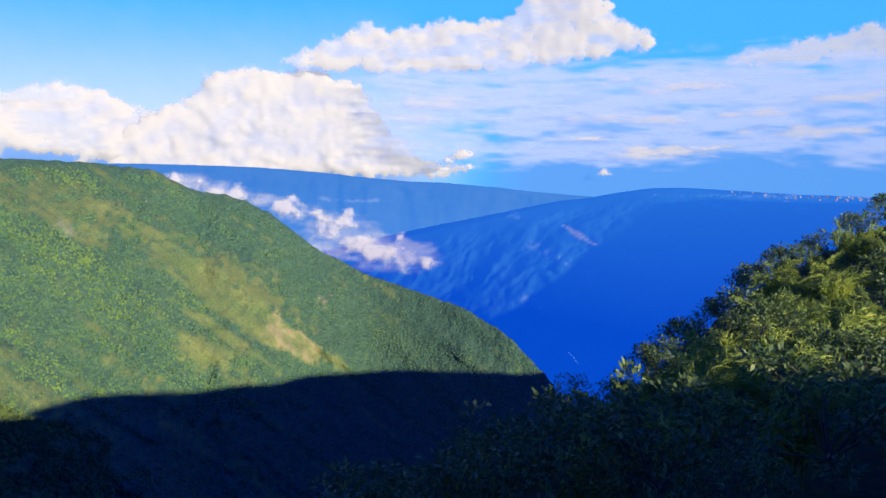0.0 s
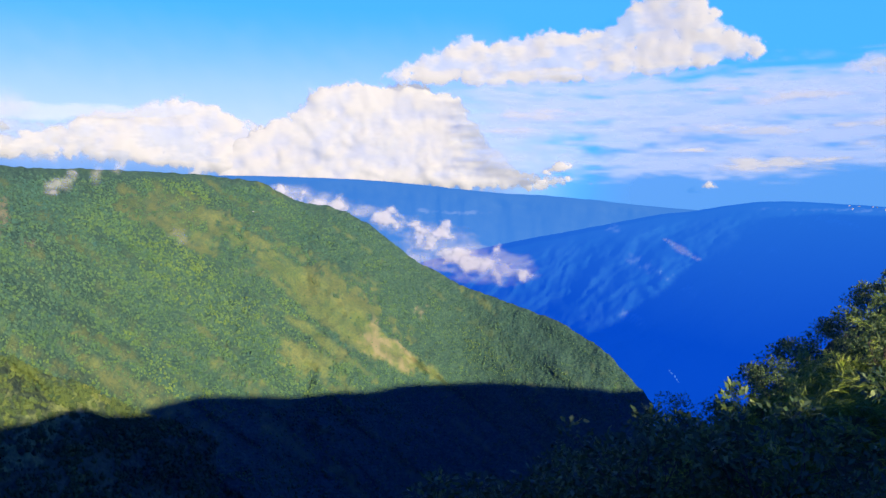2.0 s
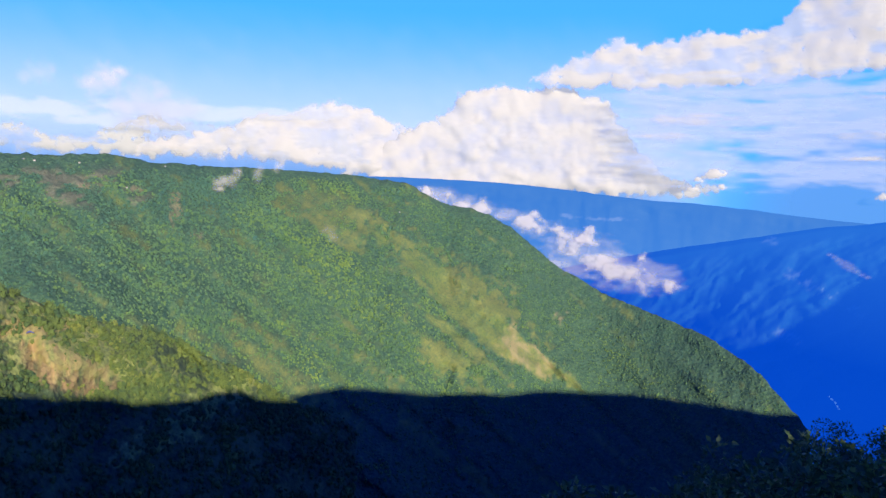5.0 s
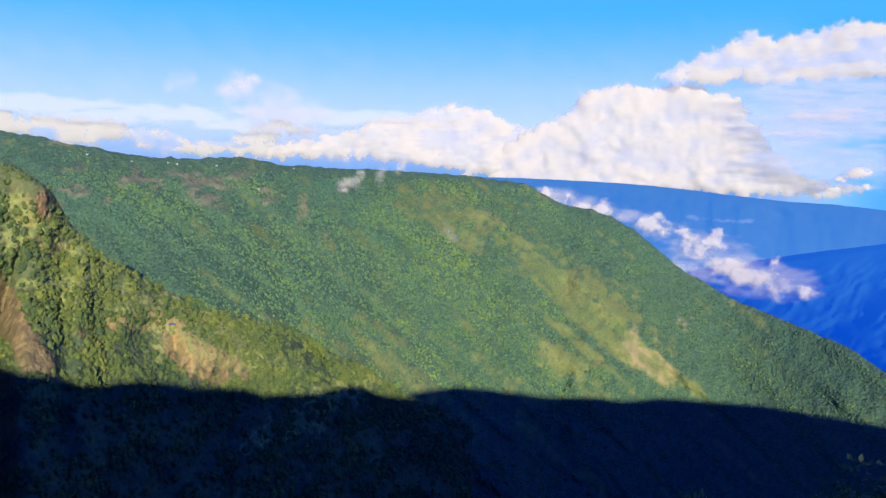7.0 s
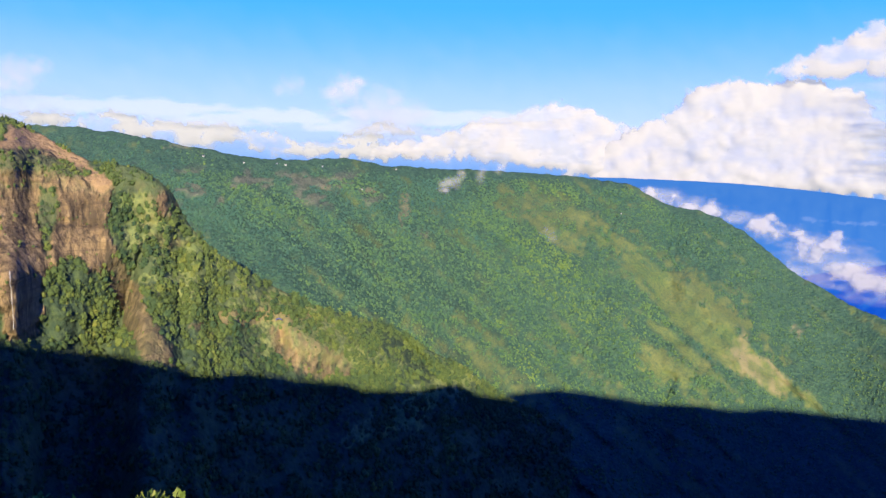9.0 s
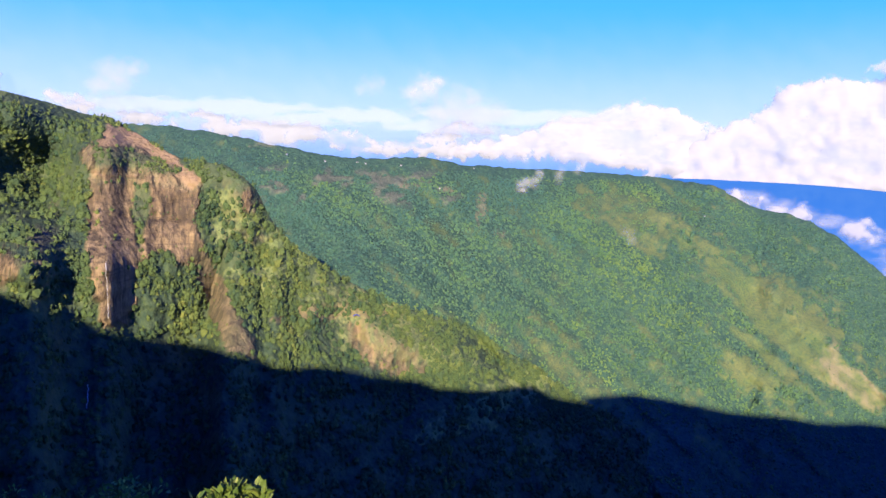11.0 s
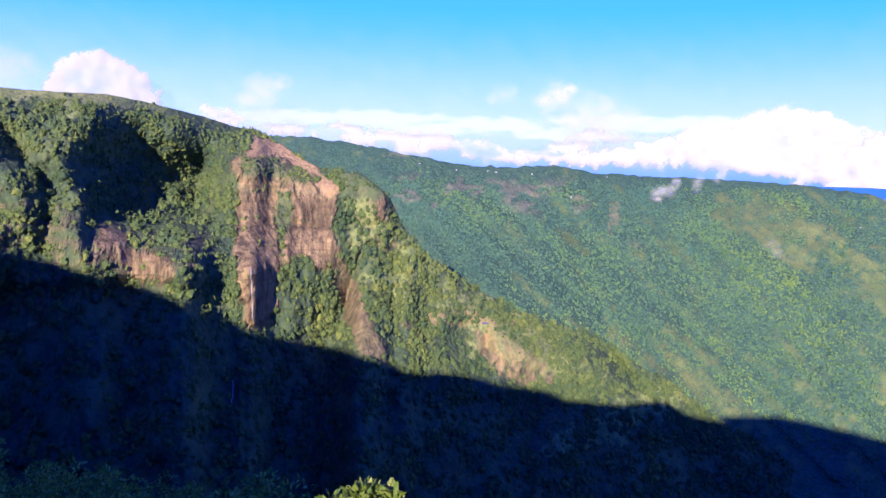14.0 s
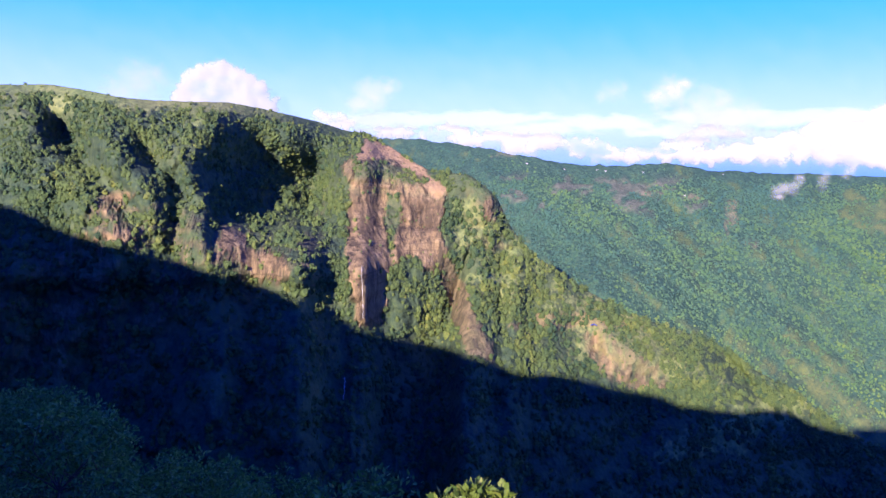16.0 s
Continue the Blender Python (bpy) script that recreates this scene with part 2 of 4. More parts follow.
MAT_LEAF = leaf_material("shrub_leaves", (0.030, 0.066, 0.028), (0.082, 0.140, 0.042), (0.20, 0.25, 0.07))
# Shrub greens brightened to make up for weak light below the rim.
MAT_LEAF_LIFTED = leaf_material("shrub_leaves_lifted", (0.04, 0.11, 0.025), (0.12, 0.25, 0.045), (0.22, 0.36, 0.08))
MAT_BAMBOO = leaf_material("bamboo_leaves", (0.10, 0.16, 0.022), (0.25, 0.33, 0.040), (0.40, 0.46, 0.09))
MAT_SUNLEAF = leaf_material("bright_leaves", (0.07, 0.12, 0.018), (0.16, 0.21, 0.03), (0.28, 0.30, 0.06))
MAT_BARK = plain_material("bark", (0.09, 0.07, 0.05), 0.9, 0.4, 6.0)
MAT_PALE_WALL = plain_material("pale_wall", (0.33, 0.32, 0.30), 0.8, 0.3, 0.5)
MAT_TIN = plain_material("tin_roof", (0.28, 0.27, 0.28), 0.6, 0.3, 0.5)
MAT_RED_ROOF = plain_material("red_roof", (0.35, 0.16, 0.11), 0.7, 0.3, 0.5)
MAT_FALL = plain_material("falling_water", (0.40, 0.38, 0.36), 0.5, 0.3, 0.3)
# White water with a pale blue emission painted on as haze.
MAT_RAPIDS = distance_material("far_rapids", ((0.4, 0.42, 0.45), (0.5, 0.52, 0.55)), (0.5, 0.5, 0.5), (0.05, 0.16, 0.54), (0.05, 0.16, 0.54), 0.85)
MAT_TARP = plain_material("blue_sheet", (0.08, 0.12, 0.45), 0.5, 0.3, 2.0)

# ---- large structure: the land ----
def march(az, crest_r, crest_z, slope, step, rows, back_rows=8, back_step=25.0, back_drop=0.25):
    """Radial profiles that come down from a crest towards the eye: r and z over the eye, rows x headings.
    slope(az, elevation, z): degrees."""
    r, z = crest_r.astype(float).copy(), crest_z.astype(float).copy()
    out_r, out_z = [], []
    for k in range(rows):
        out_r.append(r.copy())
        out_z.append(z.copy())
        s = np.radians(slope(az, np.degrees(np.arctan2(z, r)), z))
        r = np.maximum(r - step * np.cos(s), 8)
        z = z - step * np.sin(s)
    behind = np.arange(back_rows, 0, -1)[:, None]
    out_r = [crest_r + b * back_step for b in behind] + out_r
    out_z = [crest_z - back_drop * back_step * float(b[0]) ** 1.2 for b in behind] + out_z
    return np.array(out_r), np.array(out_z)


def blotches(az, el, spots):
    """How far places lie inside any of the spots (az, el, half width, half height, lean), ragged by noise."""
    best = np.zeros(np.broadcast(az, el).shape)
    wob = fbm(az * 0.9, el * 1.1, 6, 31) * 0.8 + fbm(az * 4.5, el * 6.0, 4, 32) * 0.6
    for a, e, w, h, lean in spots:
        u, v = az - a, el - e
        c, s = math.cos(radians(lean)), math.sin(radians(lean))
        d = np.hypot((u * c + v * s) / w, (v * c - u * s) / h)
        best = np.maximum(best, smooth(1.35, 0.7, d + wob))
    return best


# the long ridge across the valley
RIDGE = [(-8.6, -16.0, 1400), (-8.1, -15.1, 1420), (-7.5, -14.6, 1440), (-5.0, -12.1, 1520), (-1.6, -10.05, 1610), (1.5, -9.0, 1680),
         (5.8, -7.5, 1760), (9.6, -5.5, 1800), (12.8, -2.9, 1860), (14.6, -1.9, 1880), (16.2, -1.38, 1900), (18.0, -1.2, 1900), (19.5, -0.4, 1900),
         (21.0, 0.4, 1900), (25.3, 0.85, 1900), (30.9, 1.15, 1800), (35.1, 1.2, 1660), (39.2, 1.35, 1560), (42.3, 1.83, 1500),
         (45.5, 1.6, 1480), (48.8, 1.66, 1480), (53.0, 2.27, 1520), (55.5, 2.75, 1580), (60.6, 3.35, 1720), (64.0, 3.3, 1850), (80.0, 3.0, 2700)]
# outlines of the ridge's pastures and of its bare earth, in headings and elevations
PASTURES = [[(36.7, -4.6), (36.1, -3.6), (34.0, -2.9), (32.6, -3.7), (32.4, -5.0), (34.9, -4.8)],
            [(32.6, -5.4), (31.1, -6.4), (31.2, -8.5), (32.2, -8.2)],
            [(37.9, -8.4), (37.1, -7.7), (36.6, -10.7), (37.7, -11.1)],
            [(32.4, 0.2), (29.0, 0.5), (25.6, -0.6), (23.8, -3.0), (23.7, -4.9), (26.4, -4.7), (28.6, -3.0), (30.7, -1.4)],
            [(24.8, -0.8), (20.9, -2.9), (17.8, -4.9), (13.9, -7.8), (10.8, -10.1), (8.6, -12.9), (7.6, -14.1), (13.3, -12.8), (15.0, -11.2), (17.6, -9.6), (19.0, -7.1), (21.2, -5.0), (23.4, -3.8)],
            [(15.9, -3.6), (14.6, -4.3), (12.1, -7.0), (12.1, -7.6), (13.9, -6.3), (15.5, -4.8)],
            [(6.0, -7.7), (2.9, -9.0), (-0.6, -9.6), (0.5, -10.0), (3.6, -9.3)],
            [(20.6, -13.1), (18.9, -11.4), (16.3, -11.8), (14.7, -13.8), (17.5, -13.5)],
            [(30.7, -4.4), (29.9, -4.6), (30.1, -5.5), (30.6, -5.3)]]
# the open grassland that runs down the middle of the ridge
GRASSLAND = [(30.5, 0.4), (26.5, 0.3), (23.2, -2.0), (18.0, -4.8), (14.3, -7.9), (10.6, -10.6), (7.3, -13.8), (11.9, -14.0), (20.0, -13.9), (19.7, -10.6), (22.0, -6.4), (26.1, -4.2), (30.1, -4.0)]
EARTH = [[(13.0, -9.5), (11.2, -10.7), (8.5, -13.4), (9.8, -13.7), (12.4, -12.7), (13.9, -11.7)],
         [(9.7, -8.9), (8.7, -9.0), (8.9, -9.6), (9.6, -9.6)],
         [(37.7, -0.7), (37.4, -0.9), (37.5, -2.6), (38.0, -2.3)]]
BARE = [(38.0, -1.6, 0.16, 1.0, 0), (36.3, -3.6, 0.3, 0.25, 0), (40.2, -0.6, 0.6, 0.2, 0), (43.5, -0.4, 0.4, 0.15, 0), (54.3, 2.3, 0.9, 0.22, -15)]


def within(az, el, corners, ragged=0.3):
    """How far places lie inside an outline, its edge broken up by noise."""
    az, el = np.broadcast_arrays(az, el)
    inside, near = np.zeros(az.shape, bool), np.full(az.shape, 99.0)
    for (a0, e0), (a1, e1) in zip(corners, corners[1:] + corners[:1]):
        crosses = (e0 > el) != (e1 > el)
        inside ^= crosses & (az < (a1 - a0) * (el - e0) / (e1 - e0 + 1e-9) + a0)
        u = np.clip(((az - a0) * (a1 - a0) + (el - e0) * (e1 - e0)) / ((a1 - a0) ** 2 + (e1 - e0) ** 2), 0, 1)
        near = np.minimum(near, np.hypot(az - a0 - u * (a1 - a0), el - e0 - u * (e1 - e0)))
    d = np.where(inside, near, -near) + ragged * (fbm(az / 0.7, el / 0.7, 5, 34) * 0.8 + fbm(az / 0.2, el / 0.25, 3, 35) * 0.5)
    return smooth(-0.12, 0.12, d)


def ridge_land():
    az = np.arange(-8.6, 78, 0.14)
    el, dist = soft_table(RIDGE, az, 1, 0.35), soft_table(RIDGE, az, 2, 2.0)
    r, z = march(az, dist, dist * np.tan(np.radians(el)),
                 lambda a, e, zz: np.clip(22 + (2 - e) * 1.6, 20, 36) + 3 * smooth(34, 42, a), 7.6, 165)
    e = np.degrees(np.arctan2(z, r))
    down = smooth(0, 3.0, el - e) * smooth(-8.6, -4, az)
    lean = az - 1.29 * e
    ribs = np.sqrt(fbm(lean / 6.5, e / 30.0 + 5, 2, 3) ** 2 + 0.14) * 34 + fbm(lean / 2.2, e / 9.0, 3, 9) * 17 + fbm(az / 0.8, e / 0.9, 3, 12) * (2.5 + 4.5 * smooth(2, 12, az))
    ribs = ribs * (1 - 0.7 * np.exp(-((lean - 20.0) / 2.6) ** 2) * smooth(14, 9, az))
    inner = smooth(-16, -12, e) * down
    r = r + down * (ribs - 25) - inner * (42 * np.exp(-((lean - 26) / 2.0) ** 2) - 4 * np.exp(-((lean - 21.3) / 1.8) ** 2) + 25 * np.exp(-((lean - 33) / 2.0) ** 2))
    r = r - 70 * np.exp(-((az - 47) / 9.0) ** 2 - ((e + 8.5) / 4.0) ** 2)
    z = z + fbm(az / 0.5, e / 0.4, 3, 15) * 2.5
    streak, dots = fbm(lean / 1.2, e / 3.6, 5, 17), fbm(az / 0.5, e / 0.38, 3, 19)
    plots = np.max([within(az, e, p, 0.6) for p in PASTURES], 0)
    lush = smooth(-7, -12, e) * smooth(22, 27, az) * smooth(46, 36, az)
    meadow = smooth(0.10, 0.80, 0.40 * within(az, e, GRASSLAND, 1.2) + 0.40 * plots + 0.24 * lush + 0.70 * streak + 0.40 * dots - 0.06 - 0.10 * smooth(24, 21, lean) - 0.14 * smooth(28, 37, az) * smooth(-12, -6, e)) * 0.92
    bare = np.maximum(blotches(az, e, BARE), np.max([within(az, e, p, 0.5) for p in EARTH], 0)) * np.clip(0.32 + 0.7 * dots, 0, 0.7)
    cliffs = smooth(0.15, 0.5, fbm(az / 1.2, e * 1.8, 3, 40)) * smooth(38.5, 40.5, az) * smooth(-2.4, -1.2, e) * smooth(1.3, 0.2, e)
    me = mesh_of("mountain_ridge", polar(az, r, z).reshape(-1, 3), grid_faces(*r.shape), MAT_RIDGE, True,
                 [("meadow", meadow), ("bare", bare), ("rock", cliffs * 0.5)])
    tagged(new("mountain_ridge", me), "long forested mountain ridge with grassy patches and bare slips", "mountain", kind="structure")
    crest = smooth(0.75, 0.1, el - e)
    return az, r, z, np.clip(np.maximum(np.maximum(meadow * 1.1, crest), np.maximum(bare, cliffs)), 0, 1)


# the cliffed spur
SPUR = [(24.5, -18.0, 900), (27.3, -16.7, 875), (29.6, -16.0, 860), (33.2, -13.6, 830), (35.9, -12.4, 812), (39.0, -10.7, 790), (42.2, -9.9, 770), (45.1, -9.0, 752),
        (49.3, -6.75, 728), (51.5, -5.3, 716), (53.5, -3.2, 706), (54.6, -0.8, 698), (56.7, 0.75, 694), (59.7, 1.0, 700), (61.5, 1.9, 712), (62.3, 2.5, 722), (64.4, 3.6, 758),
        (65.5, 3.75, 764), (66.2, 3.85, 762), (67.2, 4.2, 758), (68.3, 4.45, 752), (69.9, 4.8, 742), (72.0, 5.2, 718), (74.5, 5.55, 689), (76.5, 5.5, 677), (78.5, 5.45, 668), (80.0, 5.45, 664), (81.5, 5.5, 660), (83.6, 5.85, 688), (86.3, 6.1, 735), (88.9, 5.85, 752), (94.0, 5.6, 755), (104.0, 5.0, 720)]
CLIFF = [(50.0, -7.0, -7.0), (53.0, -2.5, -4.0), (54.5, -0.8, -5.5), (56.5, 0.0, -4.0), (58.4, -0.6, -12.5), (61.0, 0.2, -11.0), (64.4, 1.2, -10.5), (66.0, 0.8, -10.2), (67.5, -1.0, -9.0),
         (69.0, -4.2, -8.0), (73.0, -4.0, -7.6), (76.0, -3.0, -8.5), (78.5, -1.5, -11.0), (81.0, -0.9, -13.0), (83.5, -1.5, -13.6), (85.5, -5.5, -14.0), (90.0, -6.0, -14.0), (104.0, -6.0, -14.0)]
# the foot of the cliffs runs straighter than their brow
FOOT = [(24.0, 900), (54.6, 698), (57.0, 690), (64.0, 700), (66.0, 706), (70.0, 700), (75.0, 682), (79.0, 660), (81.5, 660), (83.6, 688), (86.3, 735), (104.0, 720)]
# outlines on the spur, in headings and elevations: the bare cliff with its rubble gully, the earth slide, bushes on ledges, a clearing
FACE = [(66.2, 1.1), (64.4, 3.0), (62.7, 2.6), (61.2, 1.6), (58.3, -0.4), (58.5, -1.7), (59.0, -3.4), (57.8, -6.1), (56.6, -8.7), (54.8, -12.0), (54.5, -13.3), (56.5, -13.0),
        (57.7, -10.2), (58.9, -6.8), (61.0, -5.4), (62.6, -6.1), (62.9, -8.8), (63.4, -10.1), (65.0, -10.1), (65.8, -6.2), (66.0, -3.5), (65.6, -1.3)]
SLIDE = [(64.5, 3.1), (62.7, 2.8), (61.2, 1.8), (58.3, -0.4), (59.2, -1.2), (61.1, 0.6), (62.8, 1.8), (65.5, 1.5), (66.0, 1.0)]
BUSHES = [(65.5, 1.4), (63.6, 1.7), (61.0, 0.8), (59.4, 0.0), (60.9, 0.1), (63.6, 0.3), (65.3, 0.3)]
HANGING = [(62.9, -0.8), (61.9, -0.8), (62.0, -3.1), (62.6, -5.0), (63.1, -3.1)]
CLEARING = [(47.7, -10.8), (46.4, -10.1), (44.8, -11.3), (41.7, -13.3), (41.0, -14.2), (43.4, -14.7), (46.7, -13.7), (47.5, -11.9)]
TERRACE = [(53.5, -10.8), (51.0, -9.6), (47.5, -9.3), (44.0, -10.0), (47.5, -10.4), (51.8, -11.3)]
SCARS = [(82.3, -3.9, 1.3, 0.8, 0), (82.3, -1.5, 1.2, 0.7, 0), (74.2, -4.2, 1.0, 0.7, 0), (72.4, -5.9, 2.4, 0.9, 0), (55.2, -1.6, 0.5, 1.0, 0)]
# swells and gullies of the spur: heading, elevation, half sizes, lean, metres towards the valley
SWELLS = [(80.6, -3.0, 2.2, 3.2, 0, 10), (81.5, 1.0, 2.0, 2.5, 0, 8), (75.4, -3.6, 0.8, 3.0, 12, -6), (76.2, -3.6, 0.5, 2.2, 0, 9), (61.2, -8.8, 1.8, 3.2, -26, 13), (55.4, -1.4, 1.2, 1.6, 0, 14), (62.8, -2.0, 0.6, 2.2, 0, 7),
          (83.6, 0.5, 0.9, 5.0, -38, -32), (79.6, 1.2, 0.7, 4.2, -38, -24), (78.3, -3.6, 0.8, 2.6, 0, -22), (84.5, 2.5, 0.7, 3.5, -38, -18), (58.2, -7.6, 0.7, 3.6, -24, -7), 
          (49.5, -9.5, 2.0, 2.2, 30, 12), (43.0, -13.2, 2.6, 1.6, 35, 12), (36.6, -13.2, 0.5, 2.8, -42, -26), (46.9, -11.9, 0.45, 1.6, 0, -16), (44.5, -11.2, 3.2, 1.3, 22, 18), (86.0, 1.0, 2.0, 3.0, -30, 14)]


def spur_land():
    az = np.arange(24.5, 104, 0.115)
    el, dist = soft_table(SPUR, az, 1, 0.3), soft_table(SPUR, az, 2, 1.0)
    top = soft_table(CLIFF, az, 1, 0.5) + fbm(az / 2.2, 0.3, 2, 5) * 0.35
    foot = soft_table(CLIFF, az, 2, 0.5) + fbm(az / 1.6, 4.3, 3, 6) * 0.7

    def slope(a, e, zz):
        inside = smooth(0, 0.4, top - e) * smooth(0, 0.6, e - foot)
        ledge = smooth(0.66, 0.76, vnoise(zz / 17 + 0.5 * fbm(a / 9, 0, 2, 8), 0.5, 44))
        brow = 1 - 0.5 * smooth(60, 64, a) * smooth(2.6, 0.6, soft_table(SPUR, a, 1, 0.3) - e)
        return (38 + 9 * smooth(66, 72, a)) * brow + (39 - 26 * ledge) * inside + 4 * np.sin(zz / 14 + a)

    r, z = march(az, dist, dist * np.tan(np.radians(el)), slope, 2.8, 250, 10, 22.0, np.where(az < 58, 0.4, 0.06))
    e = np.degrees(np.arctan2(z, r))
    down = smooth(0.2, 3.5, el - e)
    inside = smooth(-0.2, 0.5, top - e) * smooth(-0.3, 0.6, e - foot)
    gully = np.sqrt(fbm((az + 0.35 * e) / 4.6, 1.7 + e / 14, 2, 21) ** 2 + 0.02) * 24 * (1 - 0.65 * smooth(56, 60, az) * smooth(81, 78, az)) + fbm(az / 1.4, e / 1.5, 4, 25) * (7.5 - 4 * inside)
    cracks = np.abs(fbm(az / 0.8, e / 2.6, 4, 27)) * 3.4 + np.abs(fbm(az / 0.3, e / 1.2, 3, 30)) * 1.8
    ledges = (np.floor(z / 12 + fbm(az / 3, z / 90, 2, 29) * 0.5) % 3) * 1.3
    r = r - np.maximum(dist - soft_table(FOOT, az, 1, 1.0), 0) * smooth(55, 57, az) * smooth(83, 80, az) * smooth(-2.0, -6.5, e)
    r = r + (64 + 30 * smooth(74, 69, az)) * smooth(65.9, 68.6, az + 0.12 * e) * smooth(79, 72.5, az) * smooth(0.6, 4.8, el - e) * (1 - smooth(-2.2, -5.4, e))
    for a, el0, w, h, lean, push in SWELLS:
        c, q = math.cos(radians(lean)), math.sin(radians(lean))
        u, v = az - a, e - el0
        r = r - push * np.exp(-((u * c + v * q) / w) ** 2 - ((v * c - u * q) / h) ** 2)
    shelf = 10 * smooth(-3.25, -3.5, e) * smooth(-9, -6, e)
    r = r + down * (gully - 10) + inside * (cracks + ledges - shelf)
    z = z + fbm(az / 0.35, e / 0.3, 3, 28) * 1.6 * (1 - inside) * (0.25 + 0.75 * smooth(0.2, 2.0, el - e))
    bushes = np.maximum(within(az, e, BUSHES), within(az, e, HANGING, 0.15)) * 0.85
    slide = within(az, e, SLIDE, 0.2) * (1 - bushes)
    face = within(az, e, FACE) * (1 - bushes)
    clearing = within(az, e, CLEARING)
    scar = np.maximum(blotches(az, e, SCARS), face)
    rough = smooth(-0.1, 0.4, fbm(az / 0.8, e / 0.45, 4, 33)) * (0.3 * smooth(52, 54, az) * smooth(58, 56, az) + 0.45 * smooth(67, 69, az))
    rock = np.maximum(inside * np.maximum(rough, scar), face) * (1 - 0.85 * slide)
    rubble = face * 0.5 * np.maximum(smooth(59.5, 57.5, az) * smooth(-4.5, -6, e), smooth(-1.4, -0.4, e) * smooth(0.0, 0.5, fbm(az / 0.5, e / 0.3, 4, 37) + 0.3))
    rock = rock * (1 - rubble)
    bare = np.maximum(np.maximum(slide, rubble), np.maximum(clearing * (0.32 + 0.40 * fbm(az / 0.25, e / 0.9, 3, 39)), within(az, e, TERRACE) * 0.4))
    stain = face * smooth(-0.9, -1.7, e) * smooth(-3.75, -3.45, e) * smooth(-0.5, 0.5, fbm(az / 0.3, e / 3.0, 4, 42)) * 0.8
    meadow = np.maximum(blotches(az, e, [(80, 5.6, 14, 1.1, 0), (34, -15.2, 7, 1.0, -30), (45, -10.9, 5, 1.9, 24), (52.5, -5.5, 2.0, 2.2, 40), (56.0, -3.5, 1.6, 2.4, -20), (54.2, -7.0, 1.8, 2.0, -20)]), 0.3 * smooth(0, 0.6, fbm(az / 2, e / 2, 3, 38)))
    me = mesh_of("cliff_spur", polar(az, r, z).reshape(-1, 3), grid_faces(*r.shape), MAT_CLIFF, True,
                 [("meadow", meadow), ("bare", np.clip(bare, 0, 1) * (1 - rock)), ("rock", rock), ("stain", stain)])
    tagged(new("cliff_spur", me), "steep wooded spur with reddish sandstone cliffs and a landslide scar", "cliff", kind="structure")
    brow = smooth(1.1, 0.3, el - e) * smooth(63, 67, az)
    return az, r, z, np.clip(np.maximum(np.maximum(rock * 1.2, brow), np.maximum(np.maximum(scar, slide), clearing)), 0, 1)


# the far hills and the blue mountain with the plateau
FAR = [(-14.0, -1.9, 4300), (-11.2, -1.58, 4300), (-7.5, -1.32, 4300), (-4.1, -0.92, 4300), (-0.7, -0.63, 4300), (3.6, -0.40, 4300), (9.5, 0.22, 4300), (14.0, 0.6, 4300), (21.0, 0.8, 4300), (30.0, 0.8, 4300)]
BLUE = [(-40.0, -1.75, 2700), (-30.4, -1.68, 2700), (-28.2, -1.57, 2700), (-25.4, -1.5, 2700), (-21.1, -1.2, 2700), (-18.4, -1.04, 2700), (-15.7, -1.02, 2700), (-13.3, -1.36, 2720), (-11.3, -1.80, 2760),
        (-8.3, -2.2, 2780), (-5.0, -3.0, 2800), (-1.5, -3.75, 2830), (1.9, -4.5, 2860), (8.0, -6.0, 2900), (12.0, -7.0, 2920)]


def far_land():
    az = np.arange(-14, 30, 0.15)
    el, dist = soft_table(FAR, az, 1, 0.5) + fbm(az / 1.1, 0.2, 4, 51) * 0.035, soft_table(FAR, az, 2, 2)
    r, z = march(az, dist, dist * np.tan(np.radians(el)), lambda a, e, zz: 24 + 0 * a, 16, 60, 4, 30, 0.4)
    e = np.degrees(np.arctan2(z, r))
    r = r + smooth(0, 1.2, el - e) * (np.abs(fbm(az / 3.0, e / 8, 4, 52)) * 220)
    meadow = blotches(az, e, [(6.2, -1.95, 1.6, 0.14, 0), (9.0, -1.75, 0.4, 0.12, 0)])
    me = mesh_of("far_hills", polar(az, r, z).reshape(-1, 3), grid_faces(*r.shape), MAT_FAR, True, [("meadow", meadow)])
    tagged(new("far_hills", me), "distant hazy blue hills closing the valley", "hills", kind="structure")


